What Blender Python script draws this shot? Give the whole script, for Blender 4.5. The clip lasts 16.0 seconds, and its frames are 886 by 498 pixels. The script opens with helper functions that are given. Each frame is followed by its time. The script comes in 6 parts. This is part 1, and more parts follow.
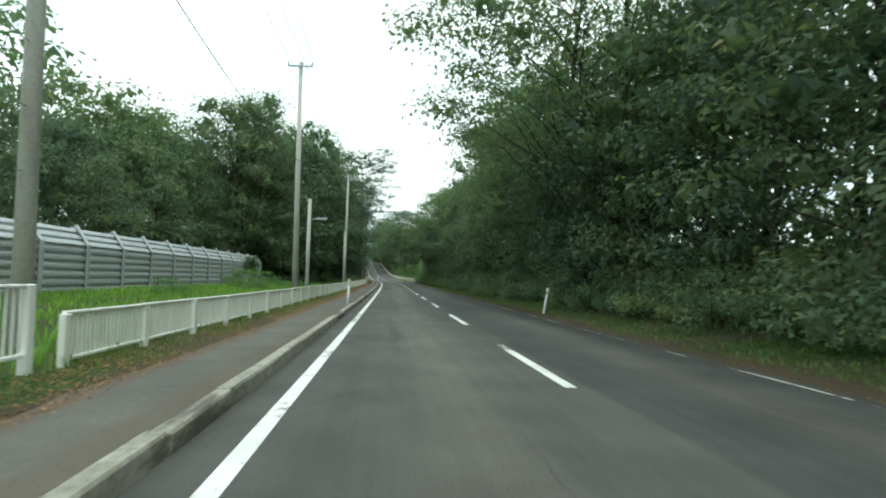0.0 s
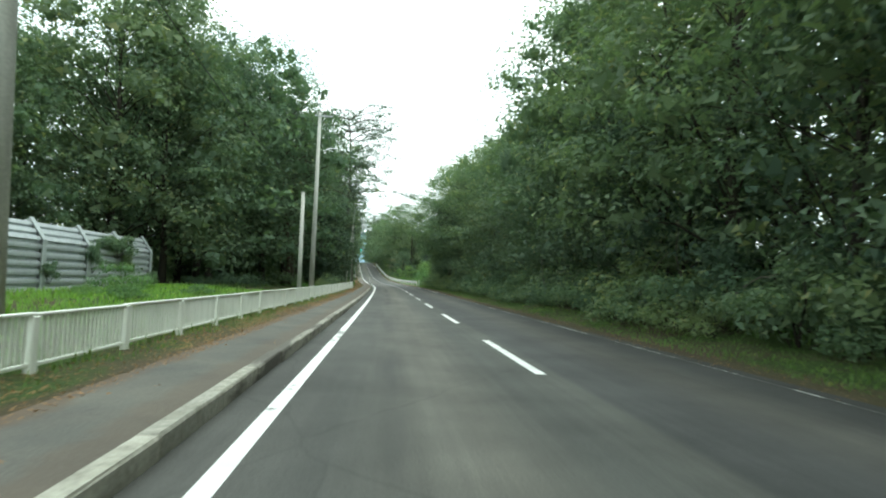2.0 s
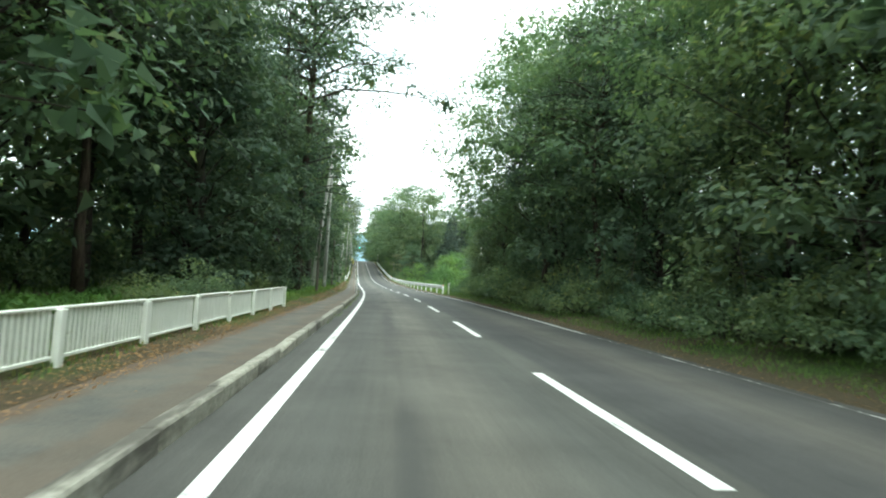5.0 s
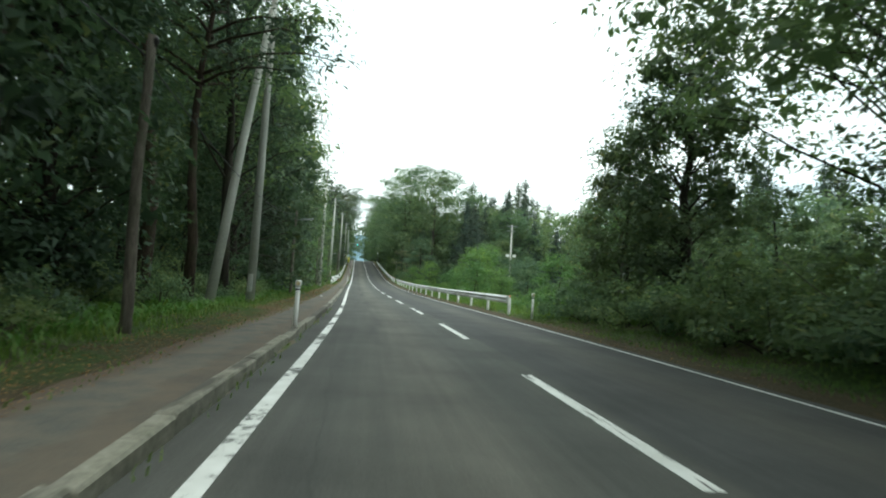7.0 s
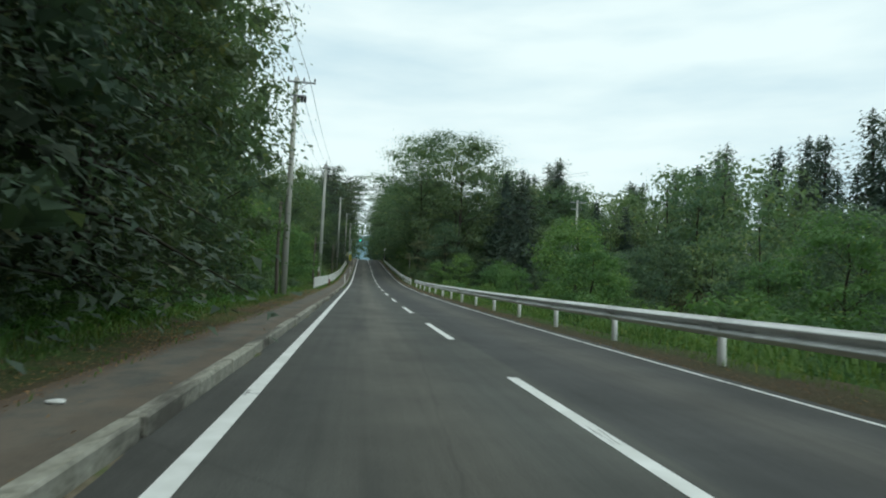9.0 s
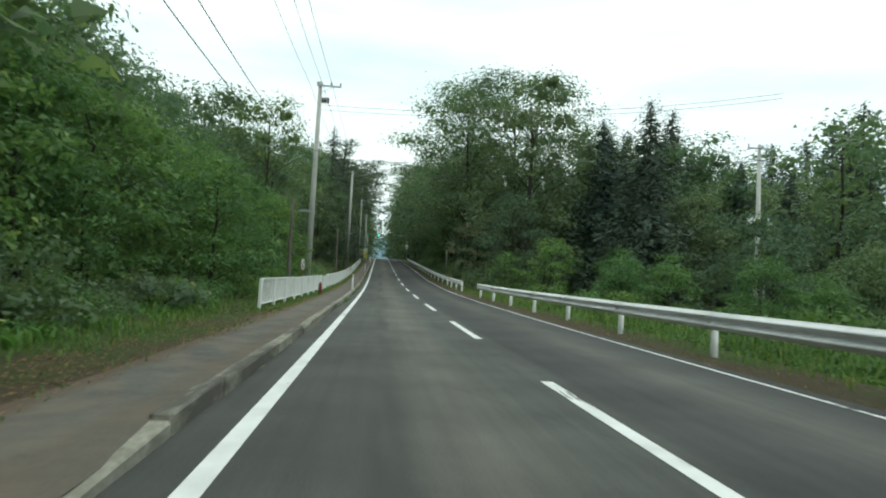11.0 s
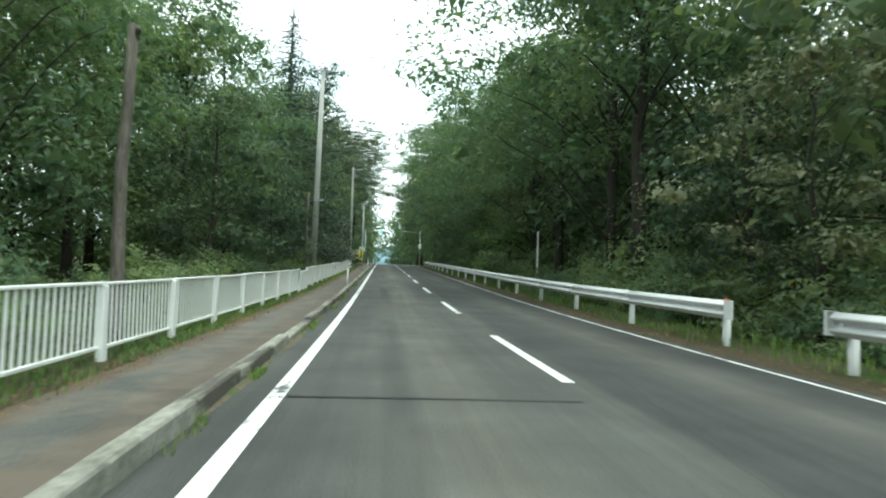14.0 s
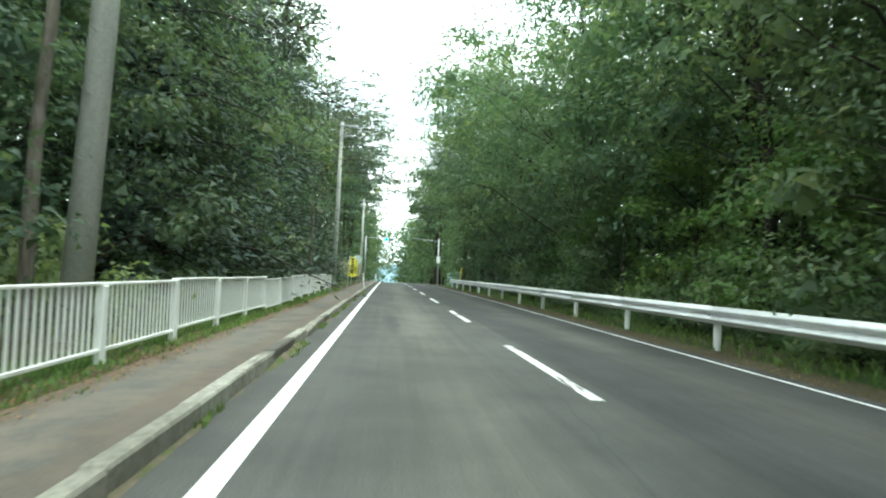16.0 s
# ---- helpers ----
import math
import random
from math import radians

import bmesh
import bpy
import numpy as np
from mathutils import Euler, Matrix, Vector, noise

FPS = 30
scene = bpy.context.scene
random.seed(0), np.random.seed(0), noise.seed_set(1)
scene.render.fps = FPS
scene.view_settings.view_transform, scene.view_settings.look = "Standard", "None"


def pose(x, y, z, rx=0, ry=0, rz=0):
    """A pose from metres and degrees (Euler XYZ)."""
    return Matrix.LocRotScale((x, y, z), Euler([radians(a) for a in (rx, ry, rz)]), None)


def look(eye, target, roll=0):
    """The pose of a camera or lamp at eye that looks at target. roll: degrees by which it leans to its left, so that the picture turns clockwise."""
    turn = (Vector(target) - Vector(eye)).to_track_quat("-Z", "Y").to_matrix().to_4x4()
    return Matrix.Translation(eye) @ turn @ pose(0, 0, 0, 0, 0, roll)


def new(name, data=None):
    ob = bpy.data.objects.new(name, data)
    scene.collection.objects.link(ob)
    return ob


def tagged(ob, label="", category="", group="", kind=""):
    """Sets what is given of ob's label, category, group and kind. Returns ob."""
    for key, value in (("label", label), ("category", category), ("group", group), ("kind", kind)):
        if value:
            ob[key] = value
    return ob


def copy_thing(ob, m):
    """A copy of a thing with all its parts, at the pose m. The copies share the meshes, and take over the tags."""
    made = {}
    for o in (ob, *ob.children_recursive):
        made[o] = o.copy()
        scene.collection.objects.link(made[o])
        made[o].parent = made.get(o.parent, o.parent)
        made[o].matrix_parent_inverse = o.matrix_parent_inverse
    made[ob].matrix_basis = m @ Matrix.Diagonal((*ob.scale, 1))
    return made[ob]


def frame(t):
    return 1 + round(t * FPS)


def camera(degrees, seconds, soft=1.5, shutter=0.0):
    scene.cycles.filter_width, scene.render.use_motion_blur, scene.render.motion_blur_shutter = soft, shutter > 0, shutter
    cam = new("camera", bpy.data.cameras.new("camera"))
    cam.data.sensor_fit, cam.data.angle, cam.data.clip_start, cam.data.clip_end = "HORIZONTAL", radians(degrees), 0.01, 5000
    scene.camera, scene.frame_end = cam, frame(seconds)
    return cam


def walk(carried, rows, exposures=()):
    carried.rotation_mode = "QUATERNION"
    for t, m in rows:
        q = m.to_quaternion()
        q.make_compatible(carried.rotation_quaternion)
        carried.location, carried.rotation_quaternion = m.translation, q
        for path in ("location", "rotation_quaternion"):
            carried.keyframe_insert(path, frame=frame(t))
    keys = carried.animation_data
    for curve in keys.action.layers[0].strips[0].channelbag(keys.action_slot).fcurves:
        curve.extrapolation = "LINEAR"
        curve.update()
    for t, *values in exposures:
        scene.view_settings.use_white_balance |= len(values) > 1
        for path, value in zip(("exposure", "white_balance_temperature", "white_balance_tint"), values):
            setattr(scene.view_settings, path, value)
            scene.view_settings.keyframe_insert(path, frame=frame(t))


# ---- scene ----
cam = camera(73.4, 16.0, soft=2.0, shutter=0.12)
PATH = [
    (0.00, 0.060, 0.000, 1.200, -5.00, 1.50, -1.80),
    (0.50, 0.059, 6.694, 1.016, -5.10, 1.50, -1.90),
    (1.00, 0.060, 13.440, 0.836, -5.20, 1.60, -2.00),
    (1.50, 0.061, 20.233, 0.662, -5.20, 1.70, -2.10),
    (2.00, 0.063, 27.071, 0.495, -5.30, 1.80, -2.20),
    (2.50, 0.064, 33.950, 0.329, -5.20, 1.70, -2.10),
    (3.00, 0.063, 40.865, 0.163, -5.20, 1.70, -1.90),
    (3.50, 0.057, 47.815, -0.003, -5.10, 1.70, -2.20),
    (4.10, 0.025, 56.195, -0.197, -5.08, 1.82, -2.46),
    (4.75, -0.027, 65.318, -0.394, -5.05, 1.96, -2.75),
    (5.40, -0.097, 74.481, -0.573, -5.02, 2.10, -3.04),
    (6.00, -0.184, 82.971, -0.726, -5.00, 2.22, -3.30),
    (6.50, -0.289, 90.065, -0.850, -5.00, 2.22, -3.20),
    (7.00, -0.438, 97.174, -0.976, -5.00, 2.22, -3.30),
    (7.50, -0.627, 104.296, -1.108, -4.90, 2.22, -3.30),
    (8.00, -0.887, 111.427, -1.245, -4.80, 2.22, -2.90),
    (8.50, -1.193, 118.567, -1.386, -4.70, 2.22, -2.70),
    (9.00, -1.566, 125.712, -1.527, -4.50, 2.22, -2.50),
    (9.60, -2.131, 134.294, -1.690, -4.02, 2.26, -2.52),
    (10.25, -2.749, 143.601, -1.843, -3.49, 2.31, -2.55),
    (10.90, -3.350, 152.920, -1.968, -2.97, 2.36, -2.58),
    (11.50, -3.887, 161.530, -2.056, -2.49, 2.40, -2.60),
    (12.00, -4.316, 168.711, -2.111, -2.47, 2.49, -2.80),
    (12.50, -4.738, 175.896, -2.148, -2.45, 2.48, -3.00),
    (13.00, -5.131, 183.086, -2.161, -2.42, 2.67, -2.20),
    (13.50, -5.525, 190.280, -2.139, -2.50, 2.96, -2.00),
    (14.00, -5.938, 197.478, -2.070, -2.58, 3.26, -1.70),
    (14.50, -6.357, 204.680, -1.941, -2.36, 3.85, -1.80),
    (15.00, -6.789, 211.888, -1.748, -2.43, 4.44, -1.80),
    (15.50, -7.221, 219.101, -1.497, -2.21, 4.73, -2.20),
    (16.00, -7.653, 226.321, -1.203, -2.09, 5.02, -2.30),
]
EXPOSURES = [(0.0, 0.58, 6300, -5.5), (2.0, 1.12, 6300, -5.5), (3.5, 1.4, 6300, -5.5), (6.0, 1.5, 6300, -5.5), (7.0, 0.70, 6300, -5.5), (8.0, 0.10, 6080, -5.0), (9.2, -0.15, 6080, -5.0), (11.3, 0.30, 6300, -5.5), (12.5, 0.62, 6300, -5.5), (14.0, 1.08, 6200, -5.5), (16.0, 1.78, 6200, -5.5)]
walk(cam, [(t, pose(x, y, z, 90 + p, r, w)) for t, x, y, z, w, p, r in PATH], EXPOSURES)

# ---- sky and sun: a bright overcast day ----
world = bpy.data.worlds.new("sky")
scene.world = world
world.use_nodes = True
wn, wl = world.node_tree.nodes, world.node_tree.links
sky = wn.new("ShaderNodeTexSky")
sky.sky_type, sky.sun_disc = "NISHITA", False
sky.sun_elevation, sky.sun_rotation = radians(74), radians(147)
sky.air_density, sky.dust_density, sky.ozone_density = 1.0, 4.0, 1.0
# cloud cover: soft grey-white banks over the blue
tc = wn.new("ShaderNodeTexCoord")
cm = wn.new("ShaderNodeMapping")
cm.inputs["Scale"].default_value = (1.0, 1.0, 5.0)
cn = wn.new("ShaderNodeTexNoise")
cn.inputs["Scale"].default_value, cn.inputs["Detail"].default_value = 2.2, 6.0
cr = wn.new("ShaderNodeValToRGB")
cr.color_ramp.elements[0].position, cr.color_ramp.elements[0].color = 0.28, (6.6, 7.6, 8.4, 1)
cr.color_ramp.elements[1].position, cr.color_ramp.elements[1].color = 0.58, (9.4, 9.7, 9.8, 1)
cx = wn.new("ShaderNodeMix")
cx.data_type = "RGBA"
cx.inputs["Factor"].default_value = 0.9
wl.new(tc.outputs["Generated"], cm.inputs["Vector"])
wl.new(cm.outputs["Vector"], cn.inputs["Vector"])
wl.new(cn.outputs["Fac"], cr.inputs["Fac"])
wl.new(sky.outputs["Color"], cx.inputs["A"])
wl.new(cr.outputs["Color"], cx.inputs["B"])
wl.new(cx.outputs["Result"], wn["Background"].inputs["Color"])
wn["Background"].inputs["Strength"].default_value = 0.12
sun = new("sun", bpy.data.lights.new("sun", "SUN"))
sun.data.energy, sun.data.angle, sun.data.color = 0.8, radians(30), (1.0, 0.97, 0.92)
sun.matrix_world = look((0, 0, 60), (-9, 14, 0))

# ---- the line of the road: station along y, sideways place of the track, height of the asphalt ----
LINE = [
    (-60, 0.000, 1.600),
    (0, 0.000, 0.000),
    (15, -0.006, -0.405),
    (30, -0.009, -0.776),
    (45, -0.019, -1.136),
    (60, -0.061, -1.481),
    (75, -0.151, -1.783),
    (85, -0.248, -1.961),
    (95, -0.410, -2.137),
    (105, -0.681, -2.321),
    (115, -1.091, -2.515),
    (125, -1.643, -2.713),
    (140, -2.600, -2.987),
    (155, -3.536, -3.192),
    (170, -4.421, -3.319),
    (185, -5.275, -3.359),
    (200, -6.134, -3.232),
    (213, -6.895, -2.912),
    (226, -7.654, -2.417),
    (266, -9.988, -0.650),
    (300, -11.972, 0.750),
    (325, -13.430, 1.500),
    (350, -14.889, 1.600),
    (380, -16.639, 0.900),
    (430, -19.557, -1.600),
    (730, -37.060, -20.000),
]


def spline(y, n):
    """Smooth curve through LINE, column n."""
    ys = [r[0] for r in LINE]
    if y <= ys[0]:
        return LINE[0][n]
    for i in range(len(ys) - 1):
        if y <= ys[i + 1]:
            break
    else:
        return LINE[-1][n]

    def slope(k):
        k0, k1 = max(k - 1, 0), min(k + 1, len(ys) - 1)
        return (LINE[k1][n] - LINE[k0][n]) / (ys[k1] - ys[k0])

    h = ys[i + 1] - ys[i]
    t = (y - ys[i]) / h
    a, b, ma, mb = LINE[i][n], LINE[i + 1][n], slope(i) * h, slope(i + 1) * h
    return (2 * t**3 - 3 * t**2 + 1) * a + (t**3 - 2 * t**2 + t) * ma + (3 * t**2 - 2 * t**3) * b + (t**3 - t**2) * mb


def at(u, y, z=0.0):
    """World place u metres right of the track at station y, z above the asphalt."""
    return Vector((spline(y, 1) + u, y, spline(y, 2) + z))


def heading(y):
    return math.atan2(-(spline(y + 1, 1) - spline(y - 1, 1)), 2.0)


def slope_at(y):
    return (spline(y + 1, 2) - spline(y - 1, 2)) / 2.0


U_LINE_L, U_CENTRE, U_LINE_R = -0.89, 2.17, 5.22
U_KERB, U_KERB_BACK, U_WALK = -1.34, -1.50, -2.78
WALK_Z = 0.12


# ---- mesh helpers ----
def add_box(bm, lo, hi, m=None):
    v = [bm.verts.new((x, y, z)) for x in (lo[0], hi[0]) for y in (lo[1], hi[1]) for z in (lo[2], hi[2])]
    for f in ((0, 1, 3, 2), (4, 6, 7, 5), (0, 4, 5, 1), (2, 3, 7, 6), (0, 2, 6, 4), (1, 5, 7, 3)):
        bm.faces.new([v[i] for i in f])
    if m is not None:
        bmesh.ops.transform(bm, matrix=m, verts=v)
    return v


def add_tube(bm, points, radii, sides=8, cap=True):
    """A tapering tube through points."""
    rings = []
    for i, p in enumerate(points):
        p = Vector(p)
        a, b = Vector(points[max(i - 1, 0)]), Vector(points[min(i + 1, len(points) - 1)])
        d = (b - a).normalized()
        ref = Vector((0, 0, 1)) if abs(d.z) < 0.9 else Vector((1, 0, 0))
        s = d.cross(ref).normalized()
        t = s.cross(d)
        r = radii[i] if isinstance(radii, (list, tuple)) else radii
        rings.append([bm.verts.new(p + r * (math.cos(2 * math.pi * k / sides) * s + math.sin(2 * math.pi * k / sides) * t)) for k in range(sides)])
    for a, b in zip(rings, rings[1:]):
        for k in range(sides):
            f = bm.faces.new((a[k], a[(k + 1) % sides], b[(k + 1) % sides], b[k]))
            f.smooth = True
    if cap:
        bm.faces.new(rings[0])
        bm.faces.new(rings[-1][::-1])
    return rings


def add_sweep(bm, profile, frames, close=False, uvlay=None):
    """A profile of (sideways, up) swept along frames of (place, side, up)."""
    rings = [[bm.verts.new(p + s * a + u * b) for a, b in profile] for p, s, u in frames]
    n = len(profile)
    for a, b in zip(rings, rings[1:]):
        for k in range(n if close else n - 1):
            bm.faces.new((a[k], a[(k + 1) % n], b[(k + 1) % n], b[k]))
    if close:
        bm.faces.new(rings[0][::-1])
        bm.faces.new(rings[-1])
    return rings


def finish(name, bm, material, parent=None, label="", smooth=False):
    bmesh.ops.recalc_face_normals(bm, faces=bm.faces)
    me = bpy.data.meshes.new(name)
    bm.to_mesh(me)
    bm.free()
    if smooth:
        me.polygons.foreach_set("use_smooth", [True] * len(me.polygons))
    for m in material if isinstance(material, (list, tuple)) else [material]:
        me.materials.append(m)
    ob = new(name, me)
    if parent is not None:
        ob.parent = parent
    if label:
        tagged(ob, label)
    return ob


def part(name, bm, material, parent, label="", smooth=False):
    return finish(name, bm, material, parent, label, smooth)


def thing(name, m, label, category, group="", kind=""):
    ob = new(name)
    ob.empty_display_size = 0.2
    ob.matrix_world = m
    return tagged(ob, label, category, group, kind)


def sheet(name, us, ys, zfun, material, label="", kind="structure", category=""):
    """A surface over sideways places us and stations ys; uv holds (u, station) in metres."""
    verts, uv = [], []
    for y in ys:
        for u in us:
            verts.append(at(u, y, zfun(u, y)))
            uv.append((u, y))
    n = len(us)
    faces = [(j * n + i, j * n + i + 1, (j + 1) * n + i + 1, (j + 1) * n + i) for j in range(len(ys) - 1) for i in range(n - 1)]
    me = bpy.data.meshes.new(name)
    me.from_pydata(verts, [], faces)
    lay = me.uv_layers.new(name="UVMap")
    for lp in me.loops:
        lay.data[lp.index].uv = uv[lp.vertex_index]
    me.polygons.foreach_set("use_smooth", [True] * len(me.polygons))
    me.materials.append(material)
    return tagged(new(name, me), label, category, "", kind)


def steps(a, b, d):
    n = max(1, round((b - a) / d))
    return [a + (b - a) * i / n for i in range(n + 1)]


# ---- materials ----
def material(name, rough=0.8, metal=0.0, spec=0.5):
    m = bpy.data.materials.new(name)
    m.use_nodes = True
    b = m.node_tree.nodes["Principled BSDF"]
    b.inputs["Roughness"].default_value, b.inputs["Metallic"].default_value = rough, metal
    b.inputs["Specular IOR Level"].default_value = spec
    return m, m.node_tree.nodes, m.node_tree.links, b


def node(n, kind, **values):
    x = n.new(kind)
    for k, v in values.items():
        x.inputs[k].default_value = v
    return x


def ramp(n, l, source, stops):
    r = n.new("ShaderNodeValToRGB")
    e = r.color_ramp.elements
    e[0].position, e[0].color = stops[0][0], (*stops[0][1], 1)
    e[1].position, e[1].color = stops[-1][0], (*stops[-1][1], 1)
    for p, c in stops[1:-1]:
        e.new(p).color = (*c, 1)
    l.new(source, r.inputs["Fac"])
    return r.outputs["Color"]


def grey(a):
    return (a, a, a)


def mixed(n, l, fac, a, b, mode="MIX"):
    x = n.new("ShaderNodeMix")
    x.data_type, x.blend_type = "RGBA", mode
    for key, v in (("Factor", fac), ("A", a), ("B", b)):
        if hasattr(v, "is_linked"):
            l.new(v, x.inputs[key])
        elif key == "Factor":
            x.inputs[0].default_value = v
        else:
            x.inputs[key].default_value = (*v, 1)
    return x.outputs["Result"]


def noise_at(n, l, vector, scale, detail=4.0, rough=0.55, distort=0.0):
    t = node(n, "ShaderNodeTexNoise", Scale=scale, Detail=detail, Roughness=rough, Distortion=distort)
    if vector is not None:
        l.new(vector, t.inputs["Vector"])
    return t.outputs["Fac"]


def bump(n, l, b, height, strength, distance=0.01):
    x = node(n, "ShaderNodeBump", Strength=strength, Distance=distance)
    l.new(height, x.inputs["Height"])
    l.new(x.outputs["Normal"], b.inputs["Normal"])


def place(n):
    return n.new("ShaderNodeNewGeometry").outputs["Position"]


def stretched(n, l, vector, scale):
    x = node(n, "ShaderNodeMapping", Scale=scale)
    l.new(vector, x.inputs["Vector"])
    return x.outputs["Vector"]


def asphalt_material():
    m, n, l, b = material("worn_asphalt", 0.82, 0, 0.35)
    uv = n.new("ShaderNodeTexCoord").outputs["UV"]
    sep = n.new("ShaderNodeSeparateXYZ")
    l.new(uv, sep.inputs[0])
    fine = noise_at(n, l, uv, 55.0, 5.0, 0.7)
    broad = noise_at(n, l, stretched(n, l, uv, (0.55, 0.09, 1)), 1.0, 4.0)
    blot = noise_at(n, l, uv, 0.7, 5.0)
    # across the road: worn paler wheel tracks, oily middle, a newer and darker far lane
    shift = node(n, "ShaderNodeMath")
    shift.operation = "MULTIPLY_ADD"
    shift.inputs[1].default_value, shift.inputs[2].default_value = 0.1, 0.3
    l.new(sep.outputs["X"], shift.inputs[0])
    lanes = ramp(n, l, shift.outputs[0], [
        (0.14, (0.0528, 0.0528, 0.0484)), (0.21, (0.0616, 0.0607, 0.0546)), (0.27, (0.0610, 0.0610, 0.0550)), (0.33, (0.0780, 0.0755, 0.0650)), (0.39, (0.0910, 0.0870, 0.0740)),
        (0.46, (0.0630, 0.0640, 0.0575)), (0.535, (0.0660, 0.0660, 0.0581)), (0.545, (0.0458, 0.0466, 0.0449)), (0.62, (0.0493, 0.0493, 0.0475)), (0.70, (0.0740, 0.0705, 0.0620)), (0.78, (0.0458, 0.0458, 0.0440)), (0.86, (0.0396, 0.0396, 0.0370))])
    c = mixed(n, l, 0.55, lanes, ramp(n, l, broad, [(0.3, grey(0.55)), (0.7, grey(1.35))]), "MULTIPLY")
    c = mixed(n, l, 0.8, c, ramp(n, l, blot, [(0.3, grey(0.68)), (0.7, grey(1.25))]), "MULTIPLY")
    streak = noise_at(n, l, stretched(n, l, uv, (7.0, 0.12, 1)), 1.0, 4.0, 0.6)
    c = mixed(n, l, 0.6, c, ramp(n, l, streak, [(0.3, grey(0.8)), (0.7, grey(1.18))]), "MULTIPLY")
    c = mixed(n, l, 0.8, c, ramp(n, l, fine, [(0.3, grey(0.55)), (0.72, grey(1.45))]), "MULTIPLY")
    # a dark, patchy seam of old sealing along the near lane
    seam = node(n, "ShaderNodeMath")
    seam.operation = "MULTIPLY_ADD"
    seam.inputs[1].default_value = 0.05
    l.new(noise_at(n, l, stretched(n, l, uv, (0.6, 0.35, 1)), 1.0, 6, 0.7), seam.inputs[0])
    l.new(shift.outputs[0], seam.inputs[2])
    band = ramp(n, l, seam.outputs[0], [(0.318, grey(0)), (0.338, grey(1)), (0.352, grey(1)), (0.372, grey(0))])
    patchy = ramp(n, l, noise_at(n, l, stretched(n, l, uv, (0.8, 0.11, 1)), 1.0, 3, 0.6), [(0.46, grey(0)), (0.60, grey(0.75))])
    c = mixed(n, l, mixed(n, l, 1.0, band, patchy, "MULTIPLY"), c, (0.036, 0.036, 0.034))
    # cracks
    vo = node(n, "ShaderNodeTexVoronoi", Scale=0.22)
    vo.feature = "DISTANCE_TO_EDGE"
    warp = mixed(n, l, 0.12, stretched(n, l, uv, (1.0, 0.5, 1.0)), noise_colour(n, l, uv, 1.5))
    l.new(warp, vo.inputs["Vector"])
    crack = ramp(n, l, vo.outputs["Distance"], [(0.0, grey(0.45)), (0.003, grey(1.0))])
    c = mixed(n, l, 0.3, c, crack, "MULTIPLY")
    c = mixed(n, l, 1.0, c, grey(1.2), "MULTIPLY")
    l.new(c, b.inputs["Base Color"])
    bump(n, l, b, fine, 0.35, 0.006)
    return m


def noise_colour(n, l, vector, scale):
    t = node(n, "ShaderNodeTexNoise", Scale=scale, Detail=3.0)
    l.new(vector, t.inputs["Vector"])
    return t.outputs["Color"]


def patch_material():
    m, n, l, b = material("patched_asphalt", 0.9, 0, 0.25)
    p = place(n)
    c = ramp(n, l, noise_at(n, l, p, 60, 5, 0.7), [(0.3, grey(0.03)), (0.7, (0.068, 0.067, 0.062))])
    l.new(mixed(n, l, 0.6, c, ramp(n, l, noise_at(n, l, p, 1.3), [(0.3, grey(0.7)), (0.7, grey(1.2))]), "MULTIPLY"), b.inputs["Base Color"])
    bump(n, l, b, noise_at(n, l, p, 60), 0.4, 0.006)
    return m


def needle_strip(n, l, uv, stops, start):
    """A ragged strip of dead needles along the road: stops in tens of metres from a sideways place."""
    sep = n.new("ShaderNodeSeparateXYZ")
    l.new(uv, sep.inputs[0])
    wob = node(n, "ShaderNodeMath")
    wob.operation = "MULTIPLY_ADD"
    wob.inputs[1].default_value, wob.inputs[2].default_value = 0.08, -0.04 - start / 10
    l.new(noise_at(n, l, uv, 1.1, 7, 0.7), wob.inputs[0])
    add = node(n, "ShaderNodeMath")
    add.operation = "MULTIPLY_ADD"
    add.inputs[1].default_value = 0.1
    l.new(sep.outputs["X"], add.inputs[0])
    l.new(wob.outputs[0], add.inputs[2])
    return ramp(n, l, add.outputs[0], [(p, grey(v)) for p, v in stops])


